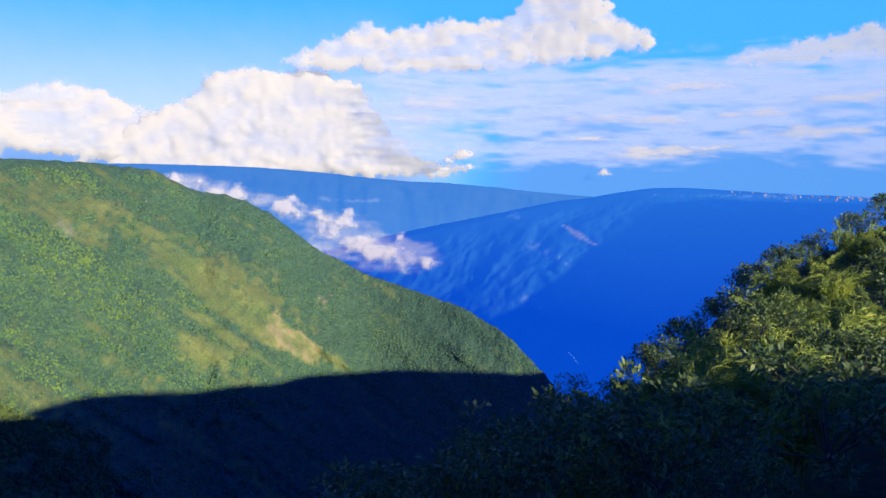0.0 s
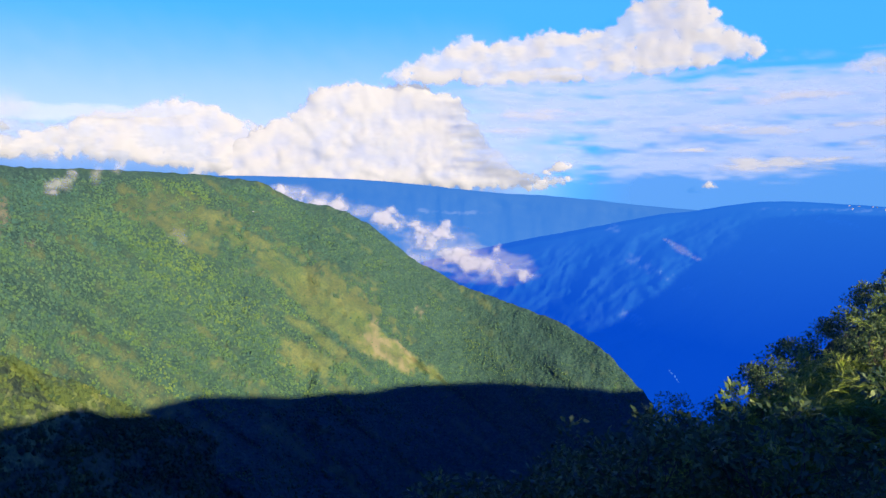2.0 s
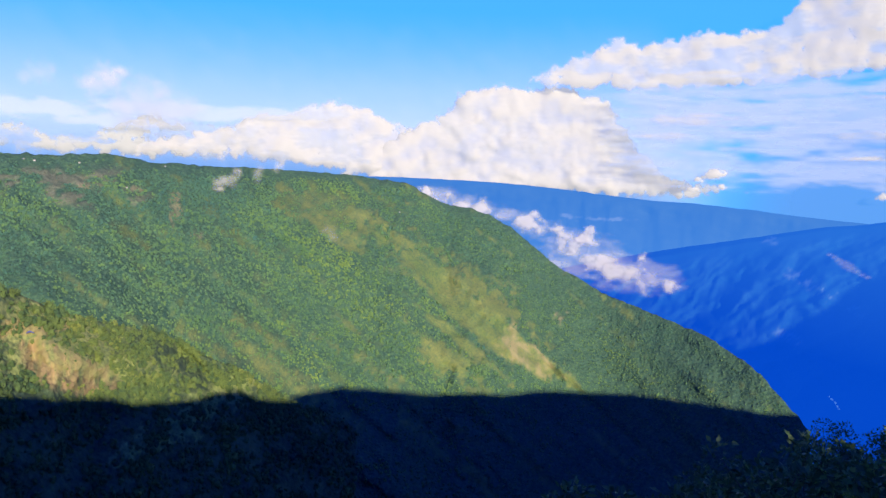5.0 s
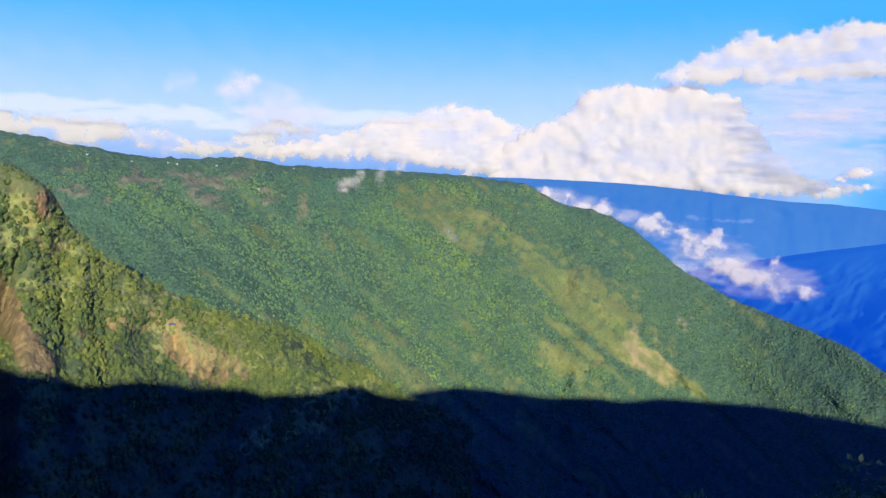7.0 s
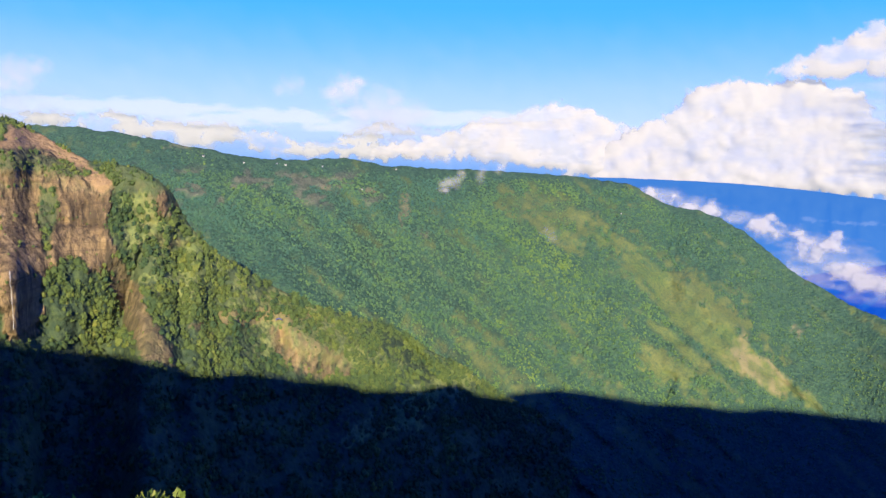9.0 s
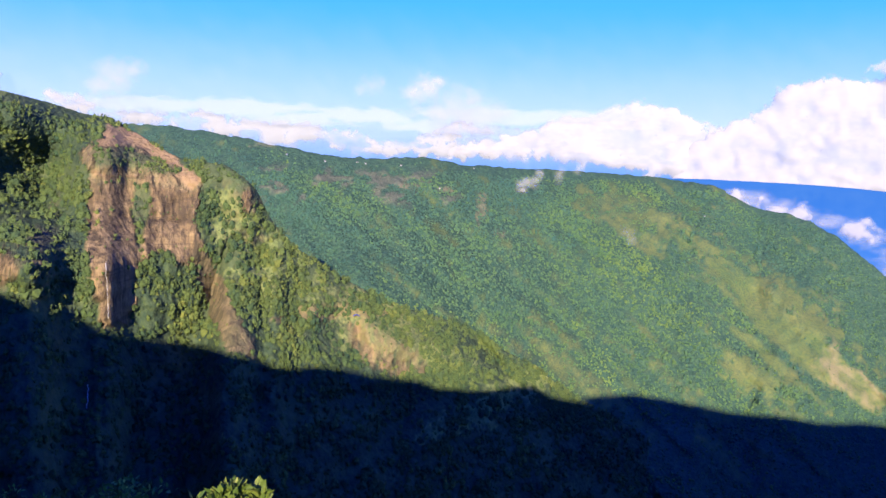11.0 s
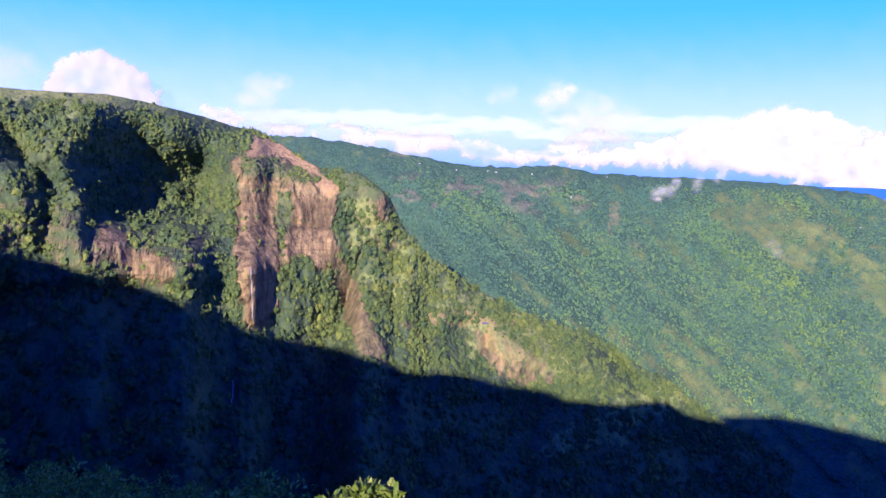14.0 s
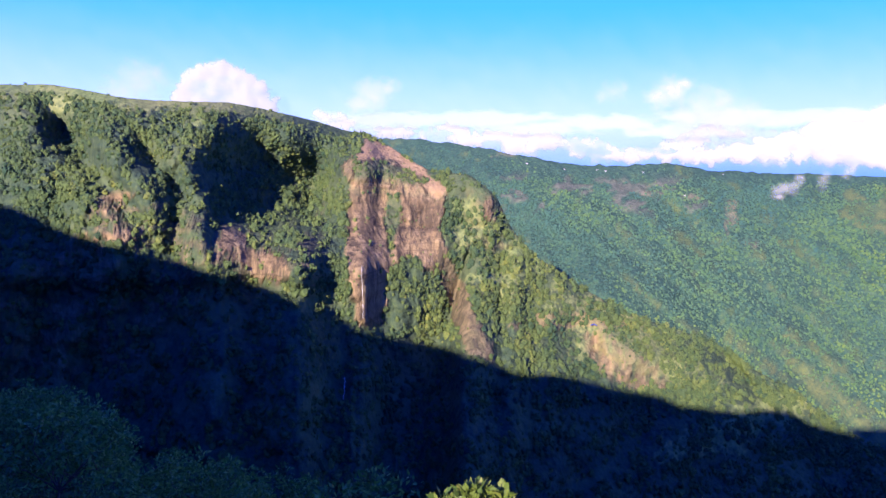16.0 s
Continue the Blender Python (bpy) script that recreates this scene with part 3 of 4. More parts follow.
def blue_land():
    """The plateau's flank lies in shade; beyond a long shoulder its spurs catch the light."""
    az = np.arange(-40, 12, 0.13)
    el, dist = soft_table(BLUE, az, 1, 0.4) + fbm(az / 0.9, 0.7, 4, 61) * 0.03, soft_table(BLUE, az, 2, 2)
    r, z = march(az, dist, dist * np.tan(np.radians(el)), lambda a, e, zz: np.clip(20 + (-1 - e) * 1.8, 20, 34), 11, 170, 10, 30, 0.0)
    keep = np.degrees(np.arctan2(z, r)).min(1) > -24
    r, z = r[keep], z[keep]
    e = np.degrees(np.arctan2(z, r))
    shoulder = az + 0.65 * e + 13.6 + fbm(az / 3.0, e / 3.0, 3, 64) * 0.9
    lean = az + 1.15 * e
    down = smooth(0.05, 1.4, el - e)
    lean = lean + fbm(az / 2.5, e / 2.0, 3, 65) * 0.9
    spurs = np.abs(fbm(lean / 4.2, e / 20 + 2, 2, 66)) * 60 + np.abs(fbm(lean / 1.5, e / 8 + 4, 4, 67)) * 40 + fbm(az / 0.9, e / 0.7, 4, 68) * 16
    r = r + down * (spurs * (0.45 + 0.55 * smooth(-8, 0, shoulder)) - 25)
    z = r * np.tan(np.radians(e))
    pale = blotches(az, e, [(-7.3, -9.9, 0.95, 0.4, 30), (-24, -1.45, 6.5, 0.12, 0), (-16.6, -4.4, 0.4, 0.16, 10), (-10.7, -7.5, 0.9, 0.13, 32), (-13.6, -5.6, 0.8, 0.1, 30),
                              (-20.4, -2.3, 1.3, 0.2, 10), (-25.4, -2.3, 1.2, 0.2, 25), (-18.6, -2.6, 0.5, 0.12, 25), (-5.3, -3.0, 0.5, 0.25, 0), (-8.6, -6.2, 1.8, 0.5, 30)])
    pale = pale * (0.10 + 0.75 * smooth(-0.25, 0.4, fbm(az / 0.4, e / 0.2, 4, 69)))
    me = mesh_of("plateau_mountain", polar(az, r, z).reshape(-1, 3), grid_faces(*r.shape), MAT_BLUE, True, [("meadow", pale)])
    tagged(new("plateau_mountain", me), "hazy blue mountain with parallel spurs below a flat plateau", "mountain", kind="structure")
    return az, r, z


# the rim on which the camera stands: heights over the eye of its skyline behind, by the distance to the left
# Below -1400 it is an unseen hill, added to shade the blue mountain.
RIM = [(-2800, 60), (-2530, 175), (-2429, 238), (-2286, 305), (-2151, 338), (-1937, 226), (-1799, 133), (-1679, 64), (-1590, 48), (-1400, -40), (-1060, -97), (-1000, -81), (-960, -63), (-910, -43), (-877, -38), (-760, -22), (-614, -21), (-575, -12), (-500, -11), (-407, 2), (-363, 10), (-310, 16), (-283, 13), (-232, 9), (-215, 4),
       (-139, 0.7), (-118, 1.5), (-72, 10), (-24, 13.7), (-9, 16), (-2, 13), (7, 13), (14, 19.5), (31, 23), (64, 25), (83, 29), (108, 31), (130, 27), (149, 34), (163, 37), (208, 46), (236, 47), (252, 51), (259, 60), (286, 71), (319, 74), (326, 80), (348, 81), (390, 87), (412, 93), (457, 108), (650, 138), (1500, 150)]
NEAR = [(-75, -3, 102), (-45, -0.8, 102), (-36, -0.4, 102), (-30.4, -0.9, 95), (-28.2, -2.1, 88), (-24.8, -3.9, 80), (-21.3, -6.4, 70), (-18.7, -8.9, 61), (-15.5, -10.7, 54), (-14, -13.2, 50),
        (-11.1, -14.8, 45), (-7.7, -16.8, 39), (-4.2, -18.8, 42), (-1.6, -19, 38), (1.1, -20.6, 37), (5.5, -21.5, 34), (8.1, -22, 32), (11.2, -23.5, 30),
        (16, -27, 32), (30, -31, 22), (55, -31, 18), (62, -24.6, 26), (64, -22.9, 28), (67.5, -21.3, 31), (71, -20.7, 33), (75, -19.3, 34), (78, -20.1, 34), (80.3, -18.4, 34), (83, -16.3, 35), (84.5, -14.2, 36), (87, -13.5, 37), (90, -13.4, 38), (98, -13, 40), (112, -10, 42), (125, -6, 45)]


def rim_height(x, y):
    """The rim's ground over the eye at x, y."""
    az = np.degrees(np.arctan2(-x, y))
    r = np.hypot(x, y) + 1e-6
    ahead = -np.sin(radians(SUN_AZ - 180)) * x + np.cos(radians(SUN_AZ - 180)) * y
    left = -np.cos(radians(SUN_AZ - 180)) * x - np.sin(radians(SUN_AZ - 180)) * y
    edge, reach = soft_table(NEAR, az, 1, 1.0), soft_table(NEAR, az, 2, 2.0)
    u = np.clip(np.log(np.maximum(r, 2) / 2) / np.log(reach / 2), 0, 1)
    edge = edge - np.degrees(np.arctan(3.2 / reach))
    el = -42 + (edge + 42) * u**1.3
    front = np.where(r < reach, r * np.tan(np.radians(el)), reach * np.tan(np.radians(edge)) - (r - reach) * (0.5 + np.minimum((r - reach) / 120, 0.9)))
    front = np.maximum(np.where(r < 2, -1.8, front), -790)
    crest = soft_table(RIM, left, 1, 5.0) + fbm(left / 45, 0.4, 4, 71) * 0.8
    back = -1.8 + (crest + 1.8) * smooth(0, 60, -ahead)
    back = np.where(-ahead > 60, crest - (-ahead - 60) * 0.03, back)
    side = np.abs(((az - SUN_AZ + 180) % 360) - 180)
    w = np.maximum(smooth(105, 78, side), smooth(20, 60, -ahead))
    shape = front * (1 - w) + back * w
    light = crest - (60 + ahead) * math.tan(radians(SUN_EL)) - 1.5
    light = light + smooth(24, 50, r) * 70 * (1 - w) * smooth(-5, -11, az)
    lower = np.where(ahead > -60, np.minimum(shape, light), shape)
    shape = shape + (lower - shape) * smooth(2, 11, r)
    return shape + fbm(x / 7, y / 7, 3, 72) * 0.35 * smooth(2, 12, r)


def rim_land():
    az = np.linspace(-180, 180, 361)
    r = np.concatenate([[0.01], np.geomspace(0.8, 2900, 135)])[:, None]
    x, y = -np.sin(np.radians(az)) * r, np.cos(np.radians(az)) * r
    z = rim_height(x, y)
    z = np.where(r < 1.5, -1.75, z)
    zeros = np.zeros(z.shape)
    meadow = smooth(-0.2, 0.5, fbm(x / 14, y / 14, 3, 73))
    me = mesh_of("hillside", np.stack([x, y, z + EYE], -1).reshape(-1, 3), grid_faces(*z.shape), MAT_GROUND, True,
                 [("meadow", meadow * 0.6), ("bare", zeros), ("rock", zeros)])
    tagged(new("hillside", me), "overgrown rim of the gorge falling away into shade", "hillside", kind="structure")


def valley_floor():
    az = np.linspace(-180, 180, 181)
    r = np.geomspace(30, 4900, 90)[:, None]
    x, y = -np.sin(np.radians(az)) * r, np.cos(np.radians(az)) * r
    z = -790 + fbm(x / 260, y / 260, 4, 81) * 22
    zeros = np.zeros(z.shape)
    me = mesh_of("ground", np.stack([x, y, z + EYE], -1).reshape(-1, 3), grid_faces(*z.shape), MAT_RIDGE, True,
                 [("meadow", zeros), ("bare", zeros), ("rock", zeros)])
    tagged(new("ground", me), "wooded floor of the deep valley", "ground", kind="structure")


ridge_grid = ridge_land()
spur_grid = spur_land()
far_land()
blue_grid = blue_land()
rim_land()
valley_floor()


# ---- clouds ----
def billows(outline, base, size, count, seed, fill=True):
    """Round heaps under an outline, each budding smaller ones: rows of heading, elevation, radius, lift, in degrees."""
    g = np.random.default_rng(seed)
    lo, hi = min(o[0] for o in outline), max(o[0] for o in outline)
    heaps = []

    def bud(a, e, rad, lift, depth):
        heaps.append((a, e, rad, lift))
        if depth == 0 or rad < 0.16:
            return
        for k in range(5 if depth == 2 else 4):
            phi, out = g.uniform(-0.7, 3.9), g.uniform(0.45, 0.98) * rad
            small = rad * g.uniform(0.32, 0.6)
            ca, ce = a + math.cos(phi) * out, e + math.sin(phi) * out
            if lo < ca < hi and ce + small < float(table(outline, ca)) + 0.12:
                bud(ca, ce, small, lift + 0.7 * math.sqrt(max(rad * rad - out * out, 0)), depth - 1)

    gap = size * 0.42
    for a in np.arange(lo + 0.1, hi, gap) if fill else ():
        t, b = float(table(outline, a)), float(table(base, a))
        for e in np.arange(b, t, gap):
            rad = min(size * g.uniform(0.55, 0.75), (t - e) * 0.95)
            if rad > 0.08:
                heaps.append((a + g.uniform(-0.6, 0.6) * gap, e + g.uniform(-0.4, 0.0) * gap, rad, 0.15 * size + (t - e) * 0.2))
    for k in range(count):
        a = g.uniform(lo, hi)
        t, b = float(table(outline, a)), float(table(base, a))
        if t - b < 0.12:
            continue
        rad = min(size * g.uniform(0.3, 1.0) ** 1.4, 0.55 * (t - b), 0.8 * (a - lo) + 0.12, 0.8 * (hi - a) + 0.12)
        reach = max(t - b - rad, 0.01)
        e = t - rad * g.uniform(0.95, 1.05) if k % 2 else t - rad - reach * g.uniform(0, 1)
        bud(a, max(e, b + rad * 0.4), rad, (t - e) * 0.35, 2)
    return heaps


def blurred(field, passes):
    field = field.copy()
    for k in range(passes):
        field[1:-1] = (field[:-2] + 2 * field[1:-1] + field[2:]) / 4
        field[:, 1:-1] = (field[:, :-2] + 2 * field[:, 1:-1] + field[:, 2:]) / 4
    return field


def cloud(label, heaps, dist, step, seed, thick=0.6, ragged=0.26, dense=1.0, material=None, squash=1.0, soft=0.3, grain=0.00008, fray=1.0, flat=False, fuzz=0.5, name="cloud", kind="", fray_up=1.0, thin=0.0):
    """A bank of heaps as a relief that bulges towards the valley, thinning out at its edges."""
    pad = 0.4
    heaps = [h if len(h) == 4 else (*h, 0.0) for h in heaps]
    a0, a1 = min(h[0] - h[2] for h in heaps) - pad, max(h[0] + h[2] for h in heaps) + pad
    e0, e1 = min(h[1] - h[2] * squash for h in heaps) - pad, max(h[1] + h[2] * squash for h in heaps) + pad
    az, el = np.arange(a0, a1, step), np.arange(e0, e1, step)[:, None]
    wx = az + fbm(az / 0.8, el / 0.8, 5, seed) * ragged + 0 * el
    wy = el + fbm(az / 0.8 + 40, el / 0.8, 5, seed + 5) * ragged * squash
    cover, bulge = np.full(wx.shape, -1.0), np.zeros(wx.shape)
    for a, e, rad, lift in heaps:
        m = rad + ragged * 2 + 0.3
        j0, j1 = max(int((a - m - a0) / step), 0), int((a + m - a0) / step) + 2
        i0, i1 = max(int((e - m - e0) / step), 0), int((e + m - e0) / step) + 2
        box = (slice(i0, i1), slice(j0, j1))
        d = np.hypot((wx[box] - a) / rad, (wy[box] - e) / (rad * squash))
        cover[box] = np.maximum(cover[box], (1 - d) * (1 if flat else rad))
        bulge[box] = np.maximum(bulge[box], (0.7 * lift + rad) * np.clip(1 - d * d, 0, 1) ** 0.6)
    bulge = blurred(bulge, 13)
    wide = blurred(bulge, 110)
    # Where the relief lies below its surroundings, lavender shade is painted in.
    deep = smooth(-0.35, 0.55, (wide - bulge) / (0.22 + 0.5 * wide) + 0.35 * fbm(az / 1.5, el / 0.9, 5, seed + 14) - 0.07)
    noise_edge = fbm(az / 0.3 * fray, el / 0.3 * fray_up, 3 if flat else 5, seed + 9) * soft * fuzz
    body = smooth(0, soft, cover + noise_edge) * smooth(-0.3, 0.0, cover / soft) * dense
    body = body * (1 - thin * smooth(-0.25, 0.55, fbm(az / 1.9, el / 0.75, 5, seed + 12)))
    r = dist - bulge * np.radians(1) * dist * thick - fbm(az / 0.25, el / 0.25, 4, seed + 2) * dist * grain
    z = r * np.tan(np.radians(el))
    faces = grid_faces(*cover.shape)
    faces = faces[body.ravel()[faces].max(1) > 0.01]
    used, inverse = np.unique(faces, return_inverse=True)
    verts = polar(az, r, z).reshape(-1, 3)[used]
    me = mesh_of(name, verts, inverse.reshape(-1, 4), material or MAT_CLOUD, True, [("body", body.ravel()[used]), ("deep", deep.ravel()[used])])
    return tagged(new(name, me), label, "haze" if kind == "structure" else "cloud", "" if kind else "clouds over the valley", kind)


TOWER = [(-2.0, 0.95), (0.5, 1.1), (1.9, 1.4), (2.6, 1.9), (3.4, 2.7), (4.2, 3.0), (5.2, 4.5), (6.0, 5.5), (6.7, 7.2), (8.0, 7.2), (10.5, 7.85), (11.3, 7.5), (13.8, 7.9), (16.5, 7.4), (17.5, 6.4), (18.6, 5.4), (20.0, 4.8), (20.8, 4.4), (22.0, 3.6), (23.5, 2.4)]
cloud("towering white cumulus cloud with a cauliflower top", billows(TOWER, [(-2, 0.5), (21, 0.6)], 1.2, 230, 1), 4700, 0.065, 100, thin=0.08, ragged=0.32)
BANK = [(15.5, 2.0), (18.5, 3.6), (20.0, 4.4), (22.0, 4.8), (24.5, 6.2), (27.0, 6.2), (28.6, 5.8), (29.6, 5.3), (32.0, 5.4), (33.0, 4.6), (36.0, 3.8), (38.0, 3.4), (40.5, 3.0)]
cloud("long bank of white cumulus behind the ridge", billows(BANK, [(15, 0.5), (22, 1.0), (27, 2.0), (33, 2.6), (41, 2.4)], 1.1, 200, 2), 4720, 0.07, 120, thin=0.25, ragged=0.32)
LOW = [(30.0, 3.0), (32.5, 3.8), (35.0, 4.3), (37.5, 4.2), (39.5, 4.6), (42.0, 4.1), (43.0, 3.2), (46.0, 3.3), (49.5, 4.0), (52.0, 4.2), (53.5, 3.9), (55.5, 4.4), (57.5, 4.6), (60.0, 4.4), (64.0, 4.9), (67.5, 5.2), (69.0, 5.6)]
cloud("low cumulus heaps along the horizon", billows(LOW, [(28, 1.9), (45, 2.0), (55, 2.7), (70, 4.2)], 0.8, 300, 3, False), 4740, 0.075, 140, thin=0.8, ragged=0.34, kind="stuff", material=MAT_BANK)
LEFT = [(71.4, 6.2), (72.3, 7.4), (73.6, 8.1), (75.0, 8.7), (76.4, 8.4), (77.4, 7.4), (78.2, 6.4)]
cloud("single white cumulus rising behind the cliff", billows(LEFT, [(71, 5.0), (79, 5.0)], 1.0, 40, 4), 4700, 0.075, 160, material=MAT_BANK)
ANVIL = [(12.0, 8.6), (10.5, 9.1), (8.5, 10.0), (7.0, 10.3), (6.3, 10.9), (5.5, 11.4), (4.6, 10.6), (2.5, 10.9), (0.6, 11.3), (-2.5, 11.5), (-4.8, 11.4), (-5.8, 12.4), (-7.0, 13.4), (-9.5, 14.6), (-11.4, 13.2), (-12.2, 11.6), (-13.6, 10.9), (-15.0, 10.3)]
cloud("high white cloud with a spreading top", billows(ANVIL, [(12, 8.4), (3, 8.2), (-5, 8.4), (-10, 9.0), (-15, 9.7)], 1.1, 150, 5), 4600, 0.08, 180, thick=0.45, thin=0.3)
RIGHT = [(-20.0, 8.25), (-22.0, 8.7), (-25.0, 9.0), (-29.0, 9.8), (-33.0, 10.8), (-38.0, 11.5)]
cloud("pale sheet of cloud with a ragged edge", billows(RIGHT, [(-20, 8.0), (-26, 7.9), (-38, 8.0)], 0.9, 80, 6), 4600, 0.08, 200, thick=0.15, dense=0.85, thin=0.4)


g = np.random.default_rng(11)
cloud("broad veil of thin lavender cloud", [(min(g.uniform(-42, 5), 7 - w), g.uniform(1.6, 7.6), w) for w in g.uniform(3, 9, 120)], 4490, 0.14, 220, thick=0.0, dense=0.75, material=MAT_STRATUS, squash=0.17, soft=1.0, ragged=0.6, grain=0.0, fray=0.15, flat=True, kind="stuff")
cloud("even sheet of thin lavender cloud", [(a, 5.0 - 0.02 * a, 4.6) for a in range(-48, 3, 2)], 4505, 0.16, 225, thick=0.0, dense=0.75, material=MAT_STRATUS, squash=0.78, soft=0.9, ragged=0.5, grain=0.0, fray=0.12, flat=True, kind="stuff")
cloud("thin white streaks of cloud", [(-0.5, 5.35, 5.0), (2.4, 4.2, 3.0), (-11.5, 4.2, 4.0), (-16, 3.9, 3.6), (-25, 3.0, 6.0), (-31, 2.9, 5.0), (-12, 6.9, 3.0), (-22, 4.3, 4.0), (-18, 6.2, 5.0), (-28, 5.2, 5.0)], 4470, 0.07, 240, thick=0.0, dense=0.65, squash=0.10, soft=1.1, ragged=0.4, grain=0.0, fray=0.25, flat=True, material=MAT_PUFF, kind="stuff")
cloud("lens-shaped thin white cloud", [(-15.0, 1.75, 3.2), (-16.5, 1.65, 4.6), (-11.0, 2.7, 1.6), (-19.0, 1.95, 2.2)], 4460, 0.05, 250, thick=0.0, dense=0.8, squash=0.13, soft=0.9, ragged=0.2, grain=0.0, fray=0.25, flat=True, material=MAT_CLOUD)
for a, e, w in ((-1.4, 1.5, 0.75), (-0.4, 1.2, 0.4), (-12.0, 0.25, 0.45), (-1.9, 0.6, 0.35), (-3.8, 0.3, 0.22), (0.0, 0.5, 0.4)):
    cloud("small white puff of cloud", [(a, e, w), (a + w * 0.7, e - w * 0.2, w * 0.6), (a - w * 0.6, e - w * 0.15, w * 0.6)], 4440, 0.05, int(300 + 10 * a), squash=0.6, soft=0.3)
for a, e, w, dense in ((46.3, 7.0, 1.2, 0.35), (42.2, 7.0, 1.7, 0.75), (40.0, 5.8, 2.2, 0.5), (64.0, 6.6, 2.0, 0.6), (80.5, 6.7, 2.2, 0.45), (38, 4.8, 2.5, 0.45)):
    cloud("soft fading puff of pinkish white cloud", [(a, e, w), (a + w * 0.5, e - w * 0.3, w * 0.7), (a - w * 0.5, e + w * 0.2, w * 0.6)], 4560, 0.06, int(400 + 10 * a), dense=dense, squash=0.85, soft=1.1, thick=0.1, flat=True, fuzz=0.15, ragged=0.28, material=MAT_PUFF)
cloud("flat sheet of white cloud above the heaps", [(55, 4.9, 7), (47, 4.7, 7), (62, 4.8, 6), (38, 5.0, 7), (32, 5.1, 6), (52, 4.2, 5), (42, 4.1, 5)], 4650, 0.08, 460, thick=0.0, dense=0.5, squash=0.11, soft=0.6, ragged=0.4, grain=0.0, fray=0.3, flat=True, material=MAT_STREAK, kind="stuff")

# the low wisps that hang in the valley
WISPS = [(19.4, -0.35, 0.8), (18.2, -0.6, 1.0), (16.8, -1.0, 0.9), (15.2, -1.4, 0.9), (13.6, -1.85, 0.9), (12.0, -2.35, 1.0), (10.8, -2.75, 0.8), (9.4, -2.6, 0.6),
         (9.0, -3.4, 1.1), (8.2, -4.3, 1.9), (7.2, -4.9, 2.0), (6.2, -4.9, 1.5), (5.4, -5.7, 1.6), (4.0, -5.8, 1.6), (2.6, -6.0, 1.5), (1.5, -6.4, 0.9), (7.4, -3.5, 0.9), (3.2, -5.2, 0.9), (9.5, -5.4, 1.2)]
cloud("thin mist around the wisps of cloud", [(a, e, w * 1.7) for a, e, w in WISPS], 2470, 0.08, 505, kind="stuff", material=MAT_WISP, dense=0.4, squash=0.6, soft=1.0, ragged=0.3, fray=0.3, thick=0.0, flat=True, fuzz=0.3)
cloud("torn white wisps of cloud drifting in the valley", WISPS, 2450, 0.045, 500, kind="stuff", material=MAT_WISP, dense=0.8, squash=0.7, soft=1.1, ragged=0.55, fray=0.28, fray_up=0.35, thick=0.1, flat=True, fuzz=0.7)
cloud("thin scarf of cloud against the blue mountain", [(-9.0 - 0.3 * k, -3.75 - 0.17 * k, 0.3 + 0.06 * min(k, 9 - k)) for k in range(9)], 2350, 0.03, 520, material=MAT_WISP, dense=0.22, squash=0.55, soft=0.9, ragged=0.15, thick=0.0, flat=True, fuzz=0.3, fray_up=0.4, fray=0.3)
cloud("little cloud caught on the ridge", [(34.2, 0.1, 0.8), (33.6, 0.7, 0.6), (34.6, -0.5, 0.5), (32.0, 0.9, 0.7), (30.6, 1.1, 0.6)], 1540, 0.04, 540, material=MAT_WISP, dense=0.5, squash=0.9, soft=1.2, ragged=0.35, thick=0.1, flat=True, fuzz=0.3, fray=0.3, fray_up=0.2)
cloud("faint shred of cloud before the ridge", [(27.0, -3.4, 0.8), (26.4, -3.9, 0.6)], 1500, 0.05, 560, material=MAT_WISP, dense=0.15, squash=0.7, soft=0.9, ragged=0.4, thick=0.1, flat=True, fuzz=0.4)

# Glowing sheets added before the world sky: azure, pale haze, blue haze.
cloud("clear azure sky over the plains", [(a, 0.0, 22.0) for a in range(-52, 114)], 4930, 0.6, 640, thick=0.0, dense=0.75, material=MAT_SKY, squash=1.0, soft=0.35, ragged=0.0, grain=0.0, fray=0.1, flat=True, fuzz=0.0,
      name="backdrop_sky", kind="structure")
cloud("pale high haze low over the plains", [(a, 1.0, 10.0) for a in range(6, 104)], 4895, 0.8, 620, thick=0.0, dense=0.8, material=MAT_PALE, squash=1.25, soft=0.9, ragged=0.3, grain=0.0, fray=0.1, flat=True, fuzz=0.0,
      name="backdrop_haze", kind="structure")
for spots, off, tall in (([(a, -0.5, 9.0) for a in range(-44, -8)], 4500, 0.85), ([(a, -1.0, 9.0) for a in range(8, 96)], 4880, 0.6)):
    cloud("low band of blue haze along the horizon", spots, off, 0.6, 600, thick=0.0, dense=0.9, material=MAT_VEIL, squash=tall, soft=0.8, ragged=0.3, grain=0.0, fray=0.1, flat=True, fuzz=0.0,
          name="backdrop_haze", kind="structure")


# ---- woods on the far slopes ----
def ball(level, seed, rough=0.22, flat=0.8):
    """A lumpy crown of unit radius: vertices and triangles."""
    bm = bmesh.new()
    bmesh.ops.create_icosphere(bm, subdivisions=level, radius=1.0)
    g = np.random.default_rng(seed)
    v = np.array([p.co for p in bm.verts])
    f = np.array([[p.index for p in q.verts] for q in bm.faces])
    bm.free()
    v *= 1 + g.uniform(-rough, rough, (len(v), 1))
    v[:, 2] *= flat
    return v, f


